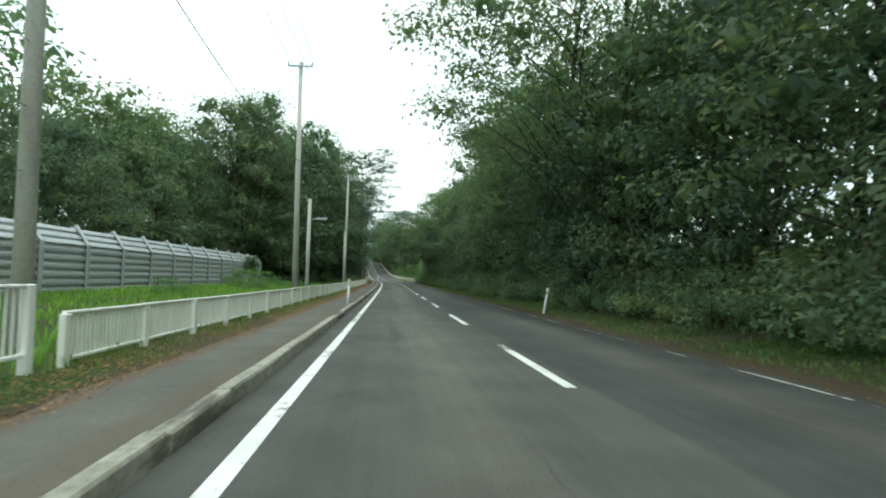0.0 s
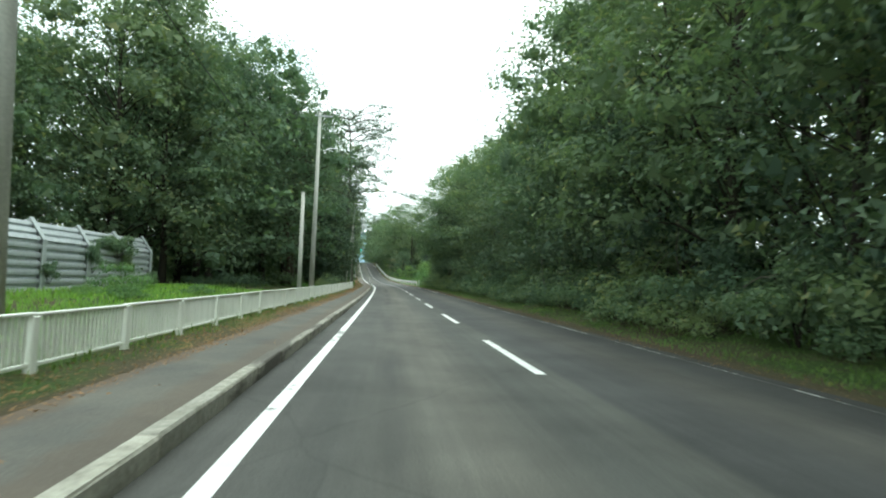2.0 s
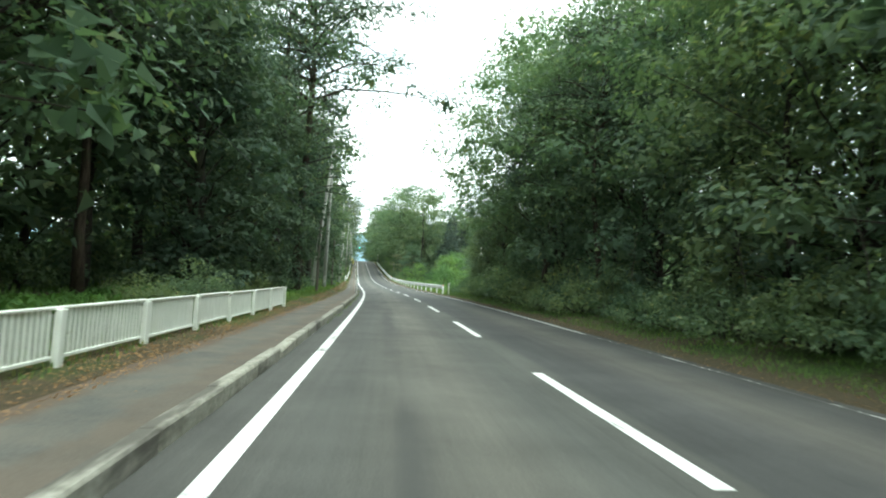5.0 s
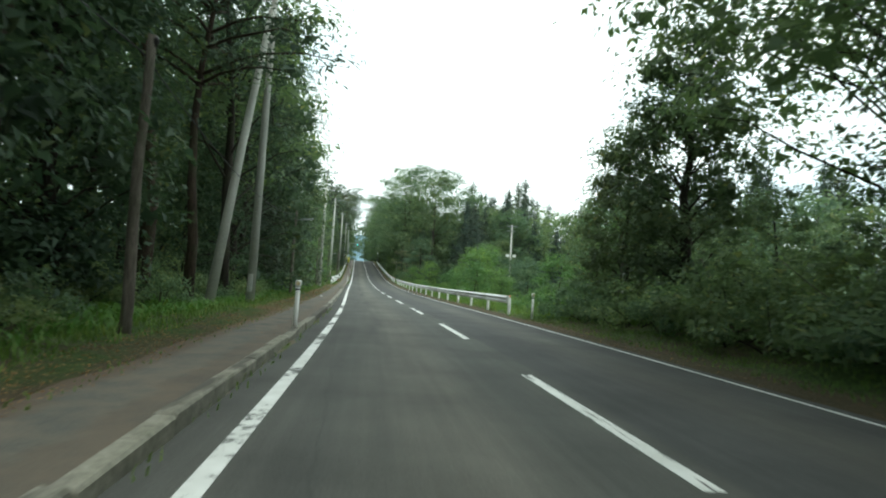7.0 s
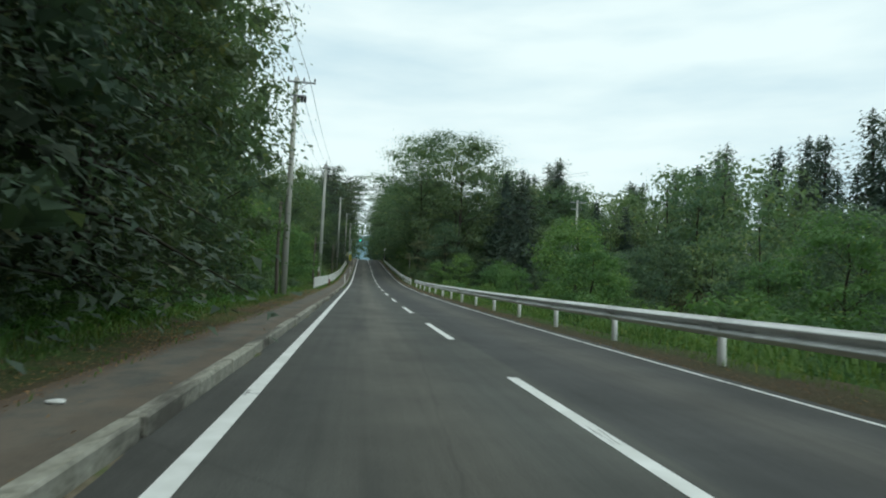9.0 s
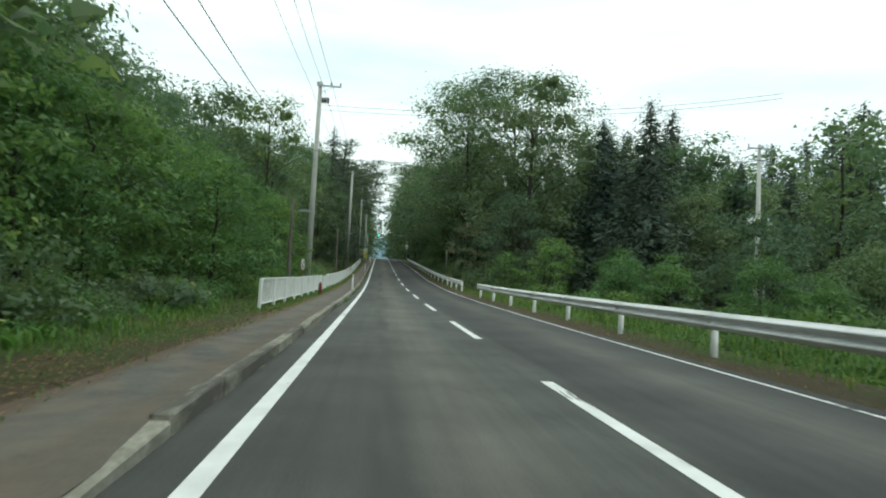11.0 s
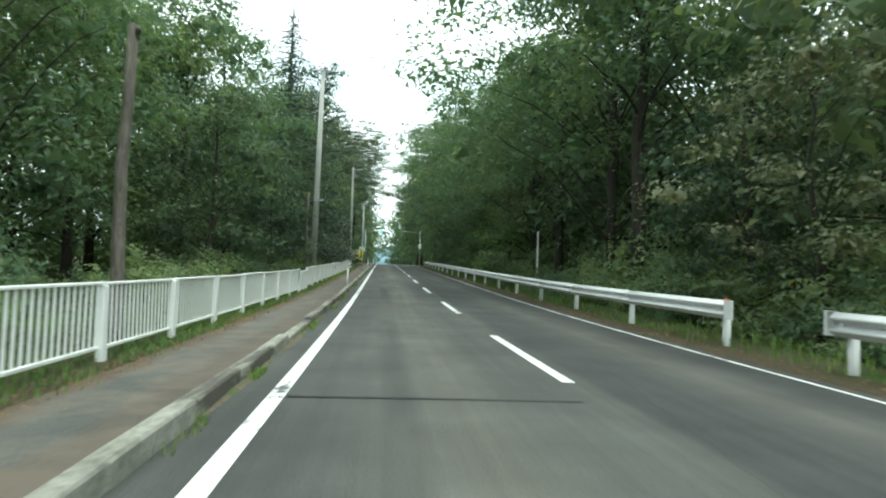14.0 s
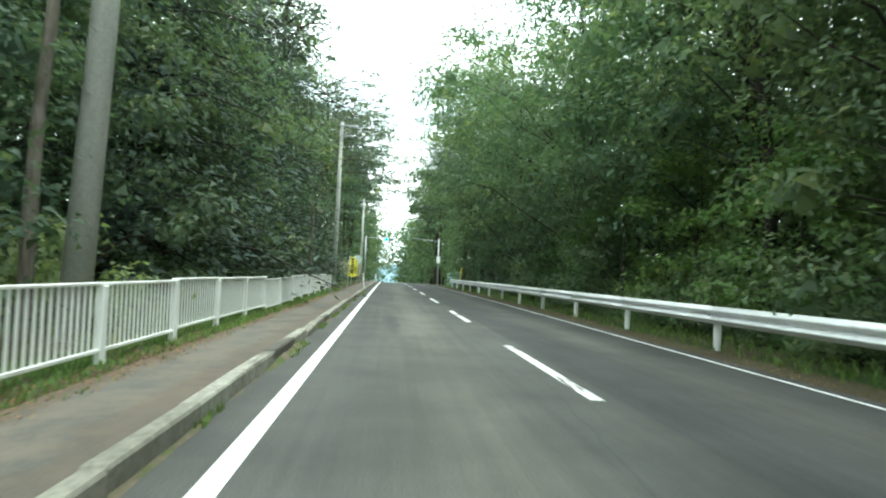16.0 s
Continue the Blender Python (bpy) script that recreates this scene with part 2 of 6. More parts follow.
def walk_material():
    m, n, l, b = material("old_pavement_asphalt", 0.9, 0, 0.25)
    p = place(n)
    c = ramp(n, l, noise_at(n, l, p, 45, 5, 0.7), [(0.3, (0.068, 0.069, 0.064)), (0.7, (0.142, 0.143, 0.130))])
    c = mixed(n, l, 0.7, c, ramp(n, l, noise_at(n, l, p, 0.8, 6), [(0.3, grey(0.65)), (0.7, (1.3, 1.24, 1.15))]), "MULTIPLY")
    uv = n.new("ShaderNodeTexCoord").outputs["UV"]
    # brown needles and soil swept over it
    dirt = ramp(n, l, noise_at(n, l, p, 1.7, 7, 0.65), [(0.40, grey(0)), (0.60, grey(0.85))])
    # cleaner before the wood, soiled under the trees
    sep = n.new("ShaderNodeSeparateXYZ")
    l.new(uv, sep.inputs[0])
    far = node(n, "ShaderNodeMapRange")
    far.inputs["From Min"].default_value, far.inputs["From Max"].default_value = 62.0, 100.0
    far.inputs["To Min"].default_value = 0.2
    l.new(sep.outputs["Y"], far.inputs["Value"])
    dirt = mixed(n, l, 1.0, dirt, far.outputs["Result"], "MULTIPLY")
    c = mixed(n, l, dirt, c, (0.165, 0.138, 0.110))
    c = mixed(n, l, needle_strip(n, l, uv, [(0.0, 1.0), (0.022, 0.85), (0.042, 0.0), (0.088, 0.0), (0.10, 0.4)], -2.78), c, (0.108, 0.078, 0.054))
    l.new(c, b.inputs["Base Color"])
    bump(n, l, b, noise_at(n, l, p, 45), 0.5, 0.008)
    return m


def paint_material(name, wear, streak=None):
    m, n, l, b = material(name, 0.6, 0, 0.4)
    p = place(n)
    c = ramp(n, l, noise_at(n, l, p, 3.0, 5), [(0.3, (0.62, 0.62, 0.59)), (0.7, (0.80, 0.80, 0.78))])
    worn = mixed(n, l, 0.5, noise_at(n, l, stretched(n, l, p, streak) if streak else p, 2.0 if streak else 7.0, 7, 0.7), noise_at(n, l, p, 0.6, 3, 0.5))
    c = mixed(n, l, ramp(n, l, worn, [(wear, grey(1)), (wear + 0.05, grey(0))]), c, (0.07, 0.069, 0.063))
    l.new(c, b.inputs["Base Color"])
    bump(n, l, b, noise_at(n, l, p, 70), 0.3, 0.004)
    return m


def concrete_material(name, lo, hi, stain=0.6, soil=0.0):
    m, n, l, b = material(name, 0.85, 0, 0.3)
    p = n.new("ShaderNodeTexCoord").outputs["Object"]
    w = place(n)
    c = ramp(n, l, noise_at(n, l, w, 18, 6, 0.65), [(0.3, lo), (0.7, hi)])
    c = mixed(n, l, stain, c, ramp(n, l, noise_at(n, l, stretched(n, l, w, (1.5, 1.5, 0.35)), 2.2, 6), [(0.32, (0.55, 0.56, 0.5)), (0.66, grey(1.15))]), "MULTIPLY")
    rnd = n.new("ShaderNodeObjectInfo").outputs["Random"]
    c = mixed(n, l, 0.5, c, ramp(n, l, rnd, [(0, grey(0.75)), (1, (1.15, 1.14, 1.1))]), "MULTIPLY")
    if soil:
        # soil and old asphalt smeared over stretches of it
        c = mixed(n, l, ramp(n, l, noise_at(n, l, stretched(n, l, w, (2.2, 0.30, 1.5)), 1.0, 5, 0.6), [(soil - 0.02, grey(0.0)), (soil + 0.06, grey(0.85))]), c, (0.075, 0.068, 0.058))
    l.new(c, b.inputs["Base Color"])
    bump(n, l, b, noise_at(n, l, w, 40, 6), 0.35, 0.006)
    return m


def coated_material(name, colour, rust, rough=0.45, metal=0.0, grime=0.5):
    """Painted or galvanised steel with grime and a little rust."""
    m, n, l, b = material(name, rough, metal, 0.5)
    w = place(n)
    g = noise_at(n, l, stretched(n, l, w, (3, 3, 1)), 2.0, 6, 0.6)
    c = mixed(n, l, grime, colour, ramp(n, l, g, [(0.3, (0.55, 0.57, 0.52)), (0.62, grey(1.05))]), "MULTIPLY")
    r = ramp(n, l, noise_at(n, l, w, 5.0, 8, 0.7), [(rust, grey(0)), (rust + 0.04, grey(1))])
    c = mixed(n, l, r, c, (0.16, 0.075, 0.035))
    l.new(c, b.inputs["Base Color"])
    bump(n, l, b, noise_at(n, l, w, 30), 0.06, 0.004)
    return m


def bark_material(name, lo, hi):
    m, n, l, b = material(name, 0.92, 0, 0.2)
    p = n.new("ShaderNodeTexCoord").outputs["Object"]
    g = noise_at(n, l, stretched(n, l, p, (9, 9, 1.6)), 1.6, 6, 0.7, 0.6)
    c = ramp(n, l, g, [(0.34, lo), (0.66, hi)])
    c = mixed(n, l, ramp(n, l, noise_at(n, l, p, 1.1, 4), [(0.5, grey(0)), (0.64, grey(0.6))]), c, (0.05, 0.06, 0.03))
    l.new(c, b.inputs["Base Color"])
    bump(n, l, b, g, 0.8, 0.03)
    return m


def leaf_material(name, dark, mid, light, glow=0.3, rough=0.6, grey_in=0.37):
    """Leaves: every leaf has its own shade, every plant its own tone; light comes through."""
    m, n, l, b = material(name, rough, 0, 0.22)
    isl = n.new("ShaderNodeNewGeometry").outputs["Random Per Island"]
    rnd = n.new("ShaderNodeObjectInfo").outputs["Random"]
    dark, mid, light = (tuple(1.5 * ((1 - grey_in) * x + grey_in * q[1] * 0.9) for x in q) for q in (dark, mid, light))
    mild = tuple(0.72 * a + 0.28 * b for a, b in zip(mid, dark))
    warm = tuple(0.7 * a + 0.3 * b for a, b in zip(mid, light))
    c = ramp(n, l, isl, [(0.0, mild), (0.5, mid), (0.93, warm), (1.0, (light[0] * 1.25, light[1] * 1.05, light[2] * 0.85))])
    c = mixed(n, l, 0.85, c, ramp(n, l, rnd, [(0.0, (0.78, 0.84, 0.9)), (0.5, grey(1.0)), (1.0, (1.3, 1.16, 0.95))]), "MULTIPLY")
    c = mixed(n, l, 0.5, c, ramp(n, l, noise_at(n, l, place(n), 0.5, 3), [(0.35, (0.68, 0.76, 0.85)), (0.65, (1.3, 1.22, 1.02))]), "MULTIPLY")
    l.new(c, b.inputs["Base Color"])
    tr = n.new("ShaderNodeBsdfTranslucent")
    l.new(mixed(n, l, 1.0, c, (1.12, 1.18, 0.72), "MULTIPLY"), tr.inputs["Color"])
    mx = n.new("ShaderNodeMixShader")
    mx.inputs["Fac"].default_value = glow
    l.new(b.outputs["BSDF"], mx.inputs[1])
    l.new(tr.outputs["BSDF"], mx.inputs[2])
    l.new(mx.outputs["Shader"], n["Material Output"].inputs["Surface"])
    return m


def soil_material():
    m, n, l, b = material("soil_and_low_growth", 0.95, 0, 0.15)
    p = place(n)
    soil = ramp(n, l, noise_at(n, l, p, 6, 7, 0.65), [(0.3, (0.045, 0.035, 0.024)), (0.7, (0.12, 0.09, 0.058))])
    green = ramp(n, l, noise_at(n, l, p, 9, 6, 0.7), [(0.3, (0.022, 0.04, 0.012)), (0.7, (0.075, 0.12, 0.03))])
    c = mixed(n, l, ramp(n, l, noise_at(n, l, p, 0.45, 6, 0.6), [(0.40, grey(0.15)), (0.56, grey(1))]), soil, green)
    uv = n.new("ShaderNodeTexCoord").outputs["UV"]
    needles = ramp(n, l, noise_at(n, l, p, 25, 6, 0.7), [(0.3, (0.05, 0.042, 0.028)), (0.7, (0.118, 0.09, 0.056))])
    c = mixed(n, l, needle_strip(n, l, uv, [(0.0, 0.0), (0.045, 0.1), (0.062, 0.9), (0.10, 0.9), (0.90, 0.9), (0.955, 0.7), (0.985, 0.0)], -3.4), c, needles)
    l.new(c, b.inputs["Base Color"])
    bump(n, l, b, noise_at(n, l, p, 9, 8, 0.7), 0.9, 0.08)
    return m


def plain_material(name, colour, rough=0.5, metal=0.0):
    m, n, l, b = material(name, rough, metal)
    g = noise_at(n, l, place(n), 9, 5)
    l.new(mixed(n, l, 0.5, colour, ramp(n, l, g, [(0.3, grey(0.75)), (0.7, grey(1.12))]), "MULTIPLY"), b.inputs["Base Color"])
    return m


def silt_material():
    m, n, l, b = material("washed_silt", 0.95, 0, 0.15)
    p = place(n)
    c = ramp(n, l, noise_at(n, l, p, 14, 7, 0.7), [(0.3, (0.085, 0.072, 0.05)), (0.7, (0.19, 0.16, 0.115))])
    c = mixed(n, l, ramp(n, l, noise_at(n, l, p, 1.6, 6, 0.7), [(0.48, grey(0)), (0.6, grey(0.8))]), c, (0.07, 0.10, 0.03))
    l.new(c, b.inputs["Base Color"])
    bump(n, l, b, noise_at(n, l, p, 20, 7), 0.6, 0.02)
    return m


M_SILT = silt_material()
M_ASPHALT, M_PATCH, M_WALK, M_SOIL = asphalt_material(), patch_material(), walk_material(), soil_material()
M_LINE, M_LINE_WORN, M_LINE_OLD = paint_material("line_paint", 0.37), paint_material("worn_line_paint", 0.385), paint_material("faded_line_paint", 0.505)
M_KERB = concrete_material("kerb_concrete", (0.21, 0.205, 0.175), (0.43, 0.415, 0.36), 0.6, 0.54)
M_KERB_SOILED = concrete_material("soiled_kerb_concrete", (0.18, 0.17, 0.14), (0.34, 0.325, 0.275), 0.7, 0.51)
M_LINE_BROKEN = paint_material("broken_line_paint", 0.425)
M_DASH = paint_material("streaked_line_paint", 0.40, (14.0, 0.5, 1.0))
M_POLE = concrete_material("pole_concrete", (0.42, 0.415, 0.385), (0.56, 0.555, 0.515), 0.35)
M_WOODPOLE = bark_material("weathered_pole_wood", (0.085, 0.072, 0.06), (0.20, 0.175, 0.15))
M_FENCE = coated_material("white_fence_paint", (0.86, 0.87, 0.84), 0.70, grime=0.28)
M_FENCE_OLD = coated_material("old_white_fence_paint", (0.80, 0.82, 0.75), 0.66, grime=0.35)
M_RAIL = coated_material("white_rail_paint", (0.76, 0.76, 0.75), 0.72, 0.36, 0.0, 0.3)
M_ZINC = coated_material("galvanised_steel", (0.36, 0.38, 0.39), 0.74, 0.45, 0.55, 0.4)
M_PANEL = coated_material("grey_barrier_panel", (0.43, 0.46, 0.47), 0.76, 0.4, 0.25, 0.4)
M_HBEAM = coated_material("grey_beam_steel", (0.42, 0.45, 0.45), 0.74, 0.5, 0.3, 0.4)
M_BLACK = plain_material("black_rubber", (0.02, 0.02, 0.02), 0.6)
M_WIRE = plain_material("dark_cable", (0.03, 0.03, 0.032), 0.6)
M_PORCELAIN = plain_material("brown_porcelain", (0.05, 0.045, 0.045), 0.3)
M_RED = coated_material("faded_red_paint", (0.20, 0.035, 0.03), 0.62)
M_ORANGE = plain_material("orange_plastic", (0.75, 0.12, 0.05), 0.5)
M_YELLOW = plain_material("yellow_cloth", (0.72, 0.66, 0.06), 0.8)
M_WHITE = plain_material("white_plastic", (0.75, 0.75, 0.73), 0.5)
M_REFLECTOR = plain_material("amber_reflector", (0.70, 0.60, 0.36), 0.2)
M_LAMP = plain_material("lamp_glass", (0.72, 0.74, 0.74), 0.25)
M_BARK_GREY = bark_material("grey_brown_bark", (0.022, 0.019, 0.016), (0.064, 0.054, 0.044))
M_VINE = bark_material("vine_bark", (0.07, 0.06, 0.048), (0.17, 0.15, 0.12))
M_BARK_PINE = bark_material("red_pine_bark", (0.028, 0.021, 0.016), (0.088, 0.064, 0.048))
M_LEAF_A = leaf_material("broad_leaves", (0.0343, 0.0759, 0.0322), (0.0661, 0.1357, 0.0527), (0.1189, 0.2012, 0.0732), 0.46)
M_LEAF_B = leaf_material("fresh_leaves", (0.040, 0.087, 0.027), (0.077, 0.152, 0.045), (0.138, 0.222, 0.071), 0.46, 0.6, 0.15)
M_LEAF_C = leaf_material("dark_leaves", (0.0295, 0.0660, 0.0365), (0.0580, 0.1150, 0.0560), (0.1050, 0.1700, 0.0740), 0.46)
# dark_leaves about a quarter darker: shade under the trees put into the colour
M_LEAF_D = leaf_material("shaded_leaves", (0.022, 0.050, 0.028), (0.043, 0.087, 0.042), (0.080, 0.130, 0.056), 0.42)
M_LEAF_E = leaf_material("undergrowth_leaves", (0.050, 0.100, 0.044), (0.094, 0.168, 0.070), (0.155, 0.225, 0.095), 0.5)
M_NEEDLE = leaf_material("pine_needles", (0.0264, 0.0529, 0.0322), (0.0476, 0.0874, 0.0498), (0.0846, 0.1265, 0.0644), 0.22)
M_SPRUCE = leaf_material("spruce_needles", (0.0185, 0.0391, 0.0293), (0.0343, 0.0667, 0.0468), (0.0635, 0.1012, 0.0615), 0.2)
M_SILVER = leaf_material("silvery_leaves", (0.05, 0.075, 0.035), (0.10, 0.13, 0.065), (0.22, 0.24, 0.15), 0.25)
M_GRASS = leaf_material("grass_blades", (0.040, 0.078, 0.016), (0.080, 0.142, 0.032), (0.150, 0.190, 0.060), 0.3, 0.6, 0.08)
M_FIELD = leaf_material("lush_weeds", (0.055, 0.12, 0.018), (0.095, 0.20, 0.03), (0.15, 0.26, 0.05), 0.4, 0.6, 0.05)
M_DRY = leaf_material("dead_needles", (0.075, 0.05, 0.03), (0.16, 0.105, 0.06), (0.25, 0.175, 0.105), 0.1, 0.8, 0.0)
M_FERN = leaf_material("forest_ferns", (0.04, 0.09, 0.02), (0.07, 0.15, 0.033), (0.11, 0.21, 0.05), 0.42, 0.6, 0.08)


# ---- the lie of the land ----
def blend(a, b, t):
    t = min(max(t, 0.0), 1.0)
    t = t * t * (3 - 2 * t)
    return a + (b - a) * t


def ground_z(u, y):
    """Height of the ground over the asphalt's line."""
    if -2.7 < u < 5.45:
        return -0.12
    n = noise.noise(Vector((u * 0.11, y * 0.09, 3.0))) + 0.5 * noise.noise(Vector((u * 0.4, y * 0.35, 9.0)))
    if u <= -2.7:
        d = -2.7 - u
        z = blend(0.10, 0.28, d / 9.0) + 0.16 * n * min(d / 4.0, 1.0)
        return z + blend(0, 1.2, (d - 14) / 40.0)
    d = u - 5.45
    bank = blend(0.0, 0.5, d / 4.0) + blend(0, 2.0, (d - 6) / 30.0)
    drop = -blend(0.0, 0.9, (d - 1.4) / 4.0) - blend(0, 3.0, (d - 4) / 16.0)
    flat = -blend(0.0, 0.7, (d - 1.2) / 7.0)
    w1, w2 = min(max((y - 112) / 14.0, 0), 1), min(max((y - 186) / 18.0, 0), 1)
    z = bank * (1 - w1) + (drop * (1 - w2) + flat * w2) * w1
    return z + 0.18 * n * min(d / 3.0, 1.0)


US = [-1500, -700, -320, -160, -90, -60, -45, -34, -26, -20, -16, -13, -11, -9, -7.5, -6.2, -5.2, -4.4, -3.8, -3.3, -2.95, -2.7, -2.4,
      5.2, 5.46, 5.8, 6.2, 6.7, 7.4, 8.3, 9.5, 11, 13, 16, 20, 26, 34, 45, 60, 90, 160, 320, 700, 1500]
YS = steps(-60, 430, 2.5) + [450, 480, 520, 580, 660, 760, 900, 1100, 1400, 1800]
sheet("ground", US, YS, ground_z, M_SOIL, "dark soil with low green growth and dead needles", category="ground")
RY = steps(-50, 430, 1.5)
sheet("road", [-1.36, -0.6, 0.2, 1.0, 1.8, 2.6, 3.6, 4.6, 5.55], RY, lambda u, y: 0.012 * (1 - ((u - 2.1) / 3.4) ** 2), M_ASPHALT, "grey worn two-lane asphalt road with fine cracks", category="road")
bm = bmesh.new()
# dark strip where the carriageway was cut and filled
for y0, y1, u0, u1 in ((203.1, 203.15, -0.8, 2.0),):
    for y in steps(y0, y1, 1.1)[:-1]:
        w = 0.06 * noise.noise(Vector((y, 0, 0)))
        q = [bm.verts.new(at(u, yy, 0.017)) for u, yy in ((u0 + w, y), (u1 + w, y), (u1 - w, min(y + 1.1, y1)), (u0 - w, min(y + 1.1, y1)))]
        bm.faces.new(q)
tagged(finish("road_patch", bm, M_PATCH), "dark filled strip in the carriageway asphalt", "road patch", "", "structure")
sheet("pavement", [U_WALK, -2.3, -1.9, U_KERB_BACK + 0.004, U_KERB - 0.05], steps(-50, 430, 1.5), lambda u, y: 0.09 if u > -1.45 else WALK_Z + 0.012 * noise.noise(Vector((u * 2, y * 0.6, 0))) - (0.025 if u < -2.6 else 0), M_WALK, "old brown-grey asphalt footpath with soil on it", category="pavement")
sheet("pavement_edge", [U_WALK, U_WALK + 0.003], steps(-50, 430, 3), lambda u, y: -0.1 if u == U_WALK else WALK_Z - 0.02, M_WALK, "broken outer edge of the footpath", category="pavement")


def kerb_soil(u, y):
    k = max(0.0, noise.noise(Vector((y * 0.33, 4.0, 0))) + blend(0.0, 0.3, (y - 190) / 12.0) + 0.45 * noise.noise(Vector((y * 1.7, 8.0, 0))))
    return -0.006 + 0.075 * min(k, 1.0) * (1 - (u + 1.345) / (0.04 + 0.11 * min(k, 1.0)))


sheet("kerb_foot_soil", [-1.345, -1.3, -1.26, -1.22, -1.18], steps(84, 300, 0.3), kerb_soil, M_SILT, "brown soil and moss washed against the kerb's foot", category="soil")


def strip(name, u0, u1, ys, z, mat, label):
    return sheet(name, [u0, u1], ys, lambda u, y: z, mat, label, category="road marking")


def crown_z(u):
    return 0.012 * (1 - ((u - 2.1) / 3.4) ** 2) + 0.005


strip("edge_line", U_LINE_L - 0.075, U_LINE_L + 0.075, steps(-50, 100, 1.5), crown_z(U_LINE_L), M_LINE_WORN, "worn white edge line beside the kerb")
strip("edge_line", U_LINE_L - 0.08, U_LINE_L + 0.08, steps(127, 330, 1.5), crown_z(U_LINE_L), M_LINE, "white edge line beside the kerb")
strip("edge_line", U_LINE_L - 0.075, U_LINE_L + 0.075, steps(100, 127, 1.5), crown_z(U_LINE_L), M_LINE_BROKEN, "broken and worn white edge line")
strip("edge_line", U_LINE_R - 0.012, U_LINE_R + 0.03, steps(-50, 84, 1.5), crown_z(U_LINE_R), M_LINE_OLD, "faded white edge line beside the verge")
strip("edge_line", U_LINE_R - 0.045, U_LINE_R + 0.03, steps(84, 296, 1.5), crown_z(U_LINE_R), M_LINE_WORN, "white edge line beside the grass verge")
for k in range(-3, 36):
    y1 = 11.2 + 9.4 * k
    d = strip("centre_dash", U_CENTRE - 0.075, U_CENTRE + 0.075, steps(y1 - 4.5, y1, 0.8), crown_z(U_CENTRE), M_DASH, "worn white dash of the centre line")
    tagged(d, group="centre line dashes")


# ---- things along the road ----
def stand(u, y, z=0.0, lean=0.0, tip=0.0, turn=0.0):
    """An upright pose at a place beside the road, turned along it; lean sideways and tip forward in degrees."""
    return Matrix.Translation(at(u, y, z)) @ Matrix.Rotation(heading(y) + radians(turn), 4, "Z") @ Matrix.Rotation(radians(lean), 4, "Y") @ Matrix.Rotation(radians(tip), 4, "X")


def along(u, y, z=0.0):
    """A pose that follows the road's fall as well."""
    return stand(u, y, z) @ Matrix.Rotation(math.atan(slope_at(y)), 4, "X")


def bevel_box(bm, lo, hi, r):
    v = add_box(bm, lo, hi)
    es = {e for x in v for e in x.link_edges}
    bmesh.ops.bevel(bm, geom=list(es), offset=r, segments=1, affect="EDGES")


# pedestrian fences: low and old up to the bend, taller after it
def fence_meshes(length, height, low, mat, slat_w):
    """Post, framed panel and slat of one bay."""
    out = []
    for kind in ("post", "panel", "slat"):
        bm = bmesh.new()
        if kind == "post":
            bevel_box(bm, (-0.03, -0.065, -0.35), (0.05, 0.065, height - 0.03), 0.008)
        elif kind == "panel":
            bevel_box(bm, (-0.03, -0.02, height - 0.035), (0.03, length + 0.02, height), 0.008)
            bevel_box(bm, (-0.022, 0.05, low), (0.022, length - 0.05, low + 0.04), 0.006)
        else:
            bevel_box(bm, (-0.006, -slat_w / 2, low + 0.03), (0.006, slat_w / 2, height - 0.03), 0.004)
        bmesh.ops.recalc_face_normals(bm, faces=bm.faces)
        me = bpy.data.meshes.new(kind)
        bm.to_mesh(me)
        bm.free()
        me.materials.append(mat)
        out.append(me)
    return out


def fence_run(meshes, ys, place_of, slats, length, label, group):
    """A run of bays: fence > post, panel > slat."""
    post, panel, slat = meshes
    t = thing("fence", place_of(ys[0]), label, "fence", group)
    inv = t.matrix_world.inverted()
    for y in ys:
        m = inv @ place_of(y)
        a = new("post", post)
        b = new("panel", panel)
        a.parent = b.parent = t
        a.matrix_basis, b.matrix_basis = m, m
        for k in range(slats):
            c = new("slat", slat)
            c.parent = b
            c.location = (0, 0.06 + (length - 0.12) * (k + 0.5) / slats, 0)
    return t


rng = random.Random(5)
low_fence = fence_meshes(2.2, 0.66, 0.10, M_FENCE_OLD, 0.072)
tall_fence = fence_meshes(2.2, 0.88, 0.13, M_FENCE, 0.05)


def wobble(y, k):
    return noise.noise(Vector((y * 7.3, k, 0.5)))


def low_place(y):
    return along(-3.56 + 0.5 * blend(0, 1, (y - 55) / 50), y, 0.08 + 0.02 * wobble(y, 1)) @ Matrix.Rotation(radians(2.0 * wobble(y, 2)), 4, "Y")


def tall_place(y):
    dent = 0.6 * math.exp(-((y - 188.2) / 1.4) ** 2) + math.exp(-((y - 219.6) / 1.5) ** 2) - math.exp(-((y - 242.5) / 1.8) ** 2)
    return along(-3.12 - 0.12 * math.sin(y * 0.05), y, 0.10 + 0.03 * wobble(y, 3) - 0.10 * abs(dent)) @ Matrix.Rotation(radians(2.0 * wobble(y, 4) + 6 * dent), 4, "Y")


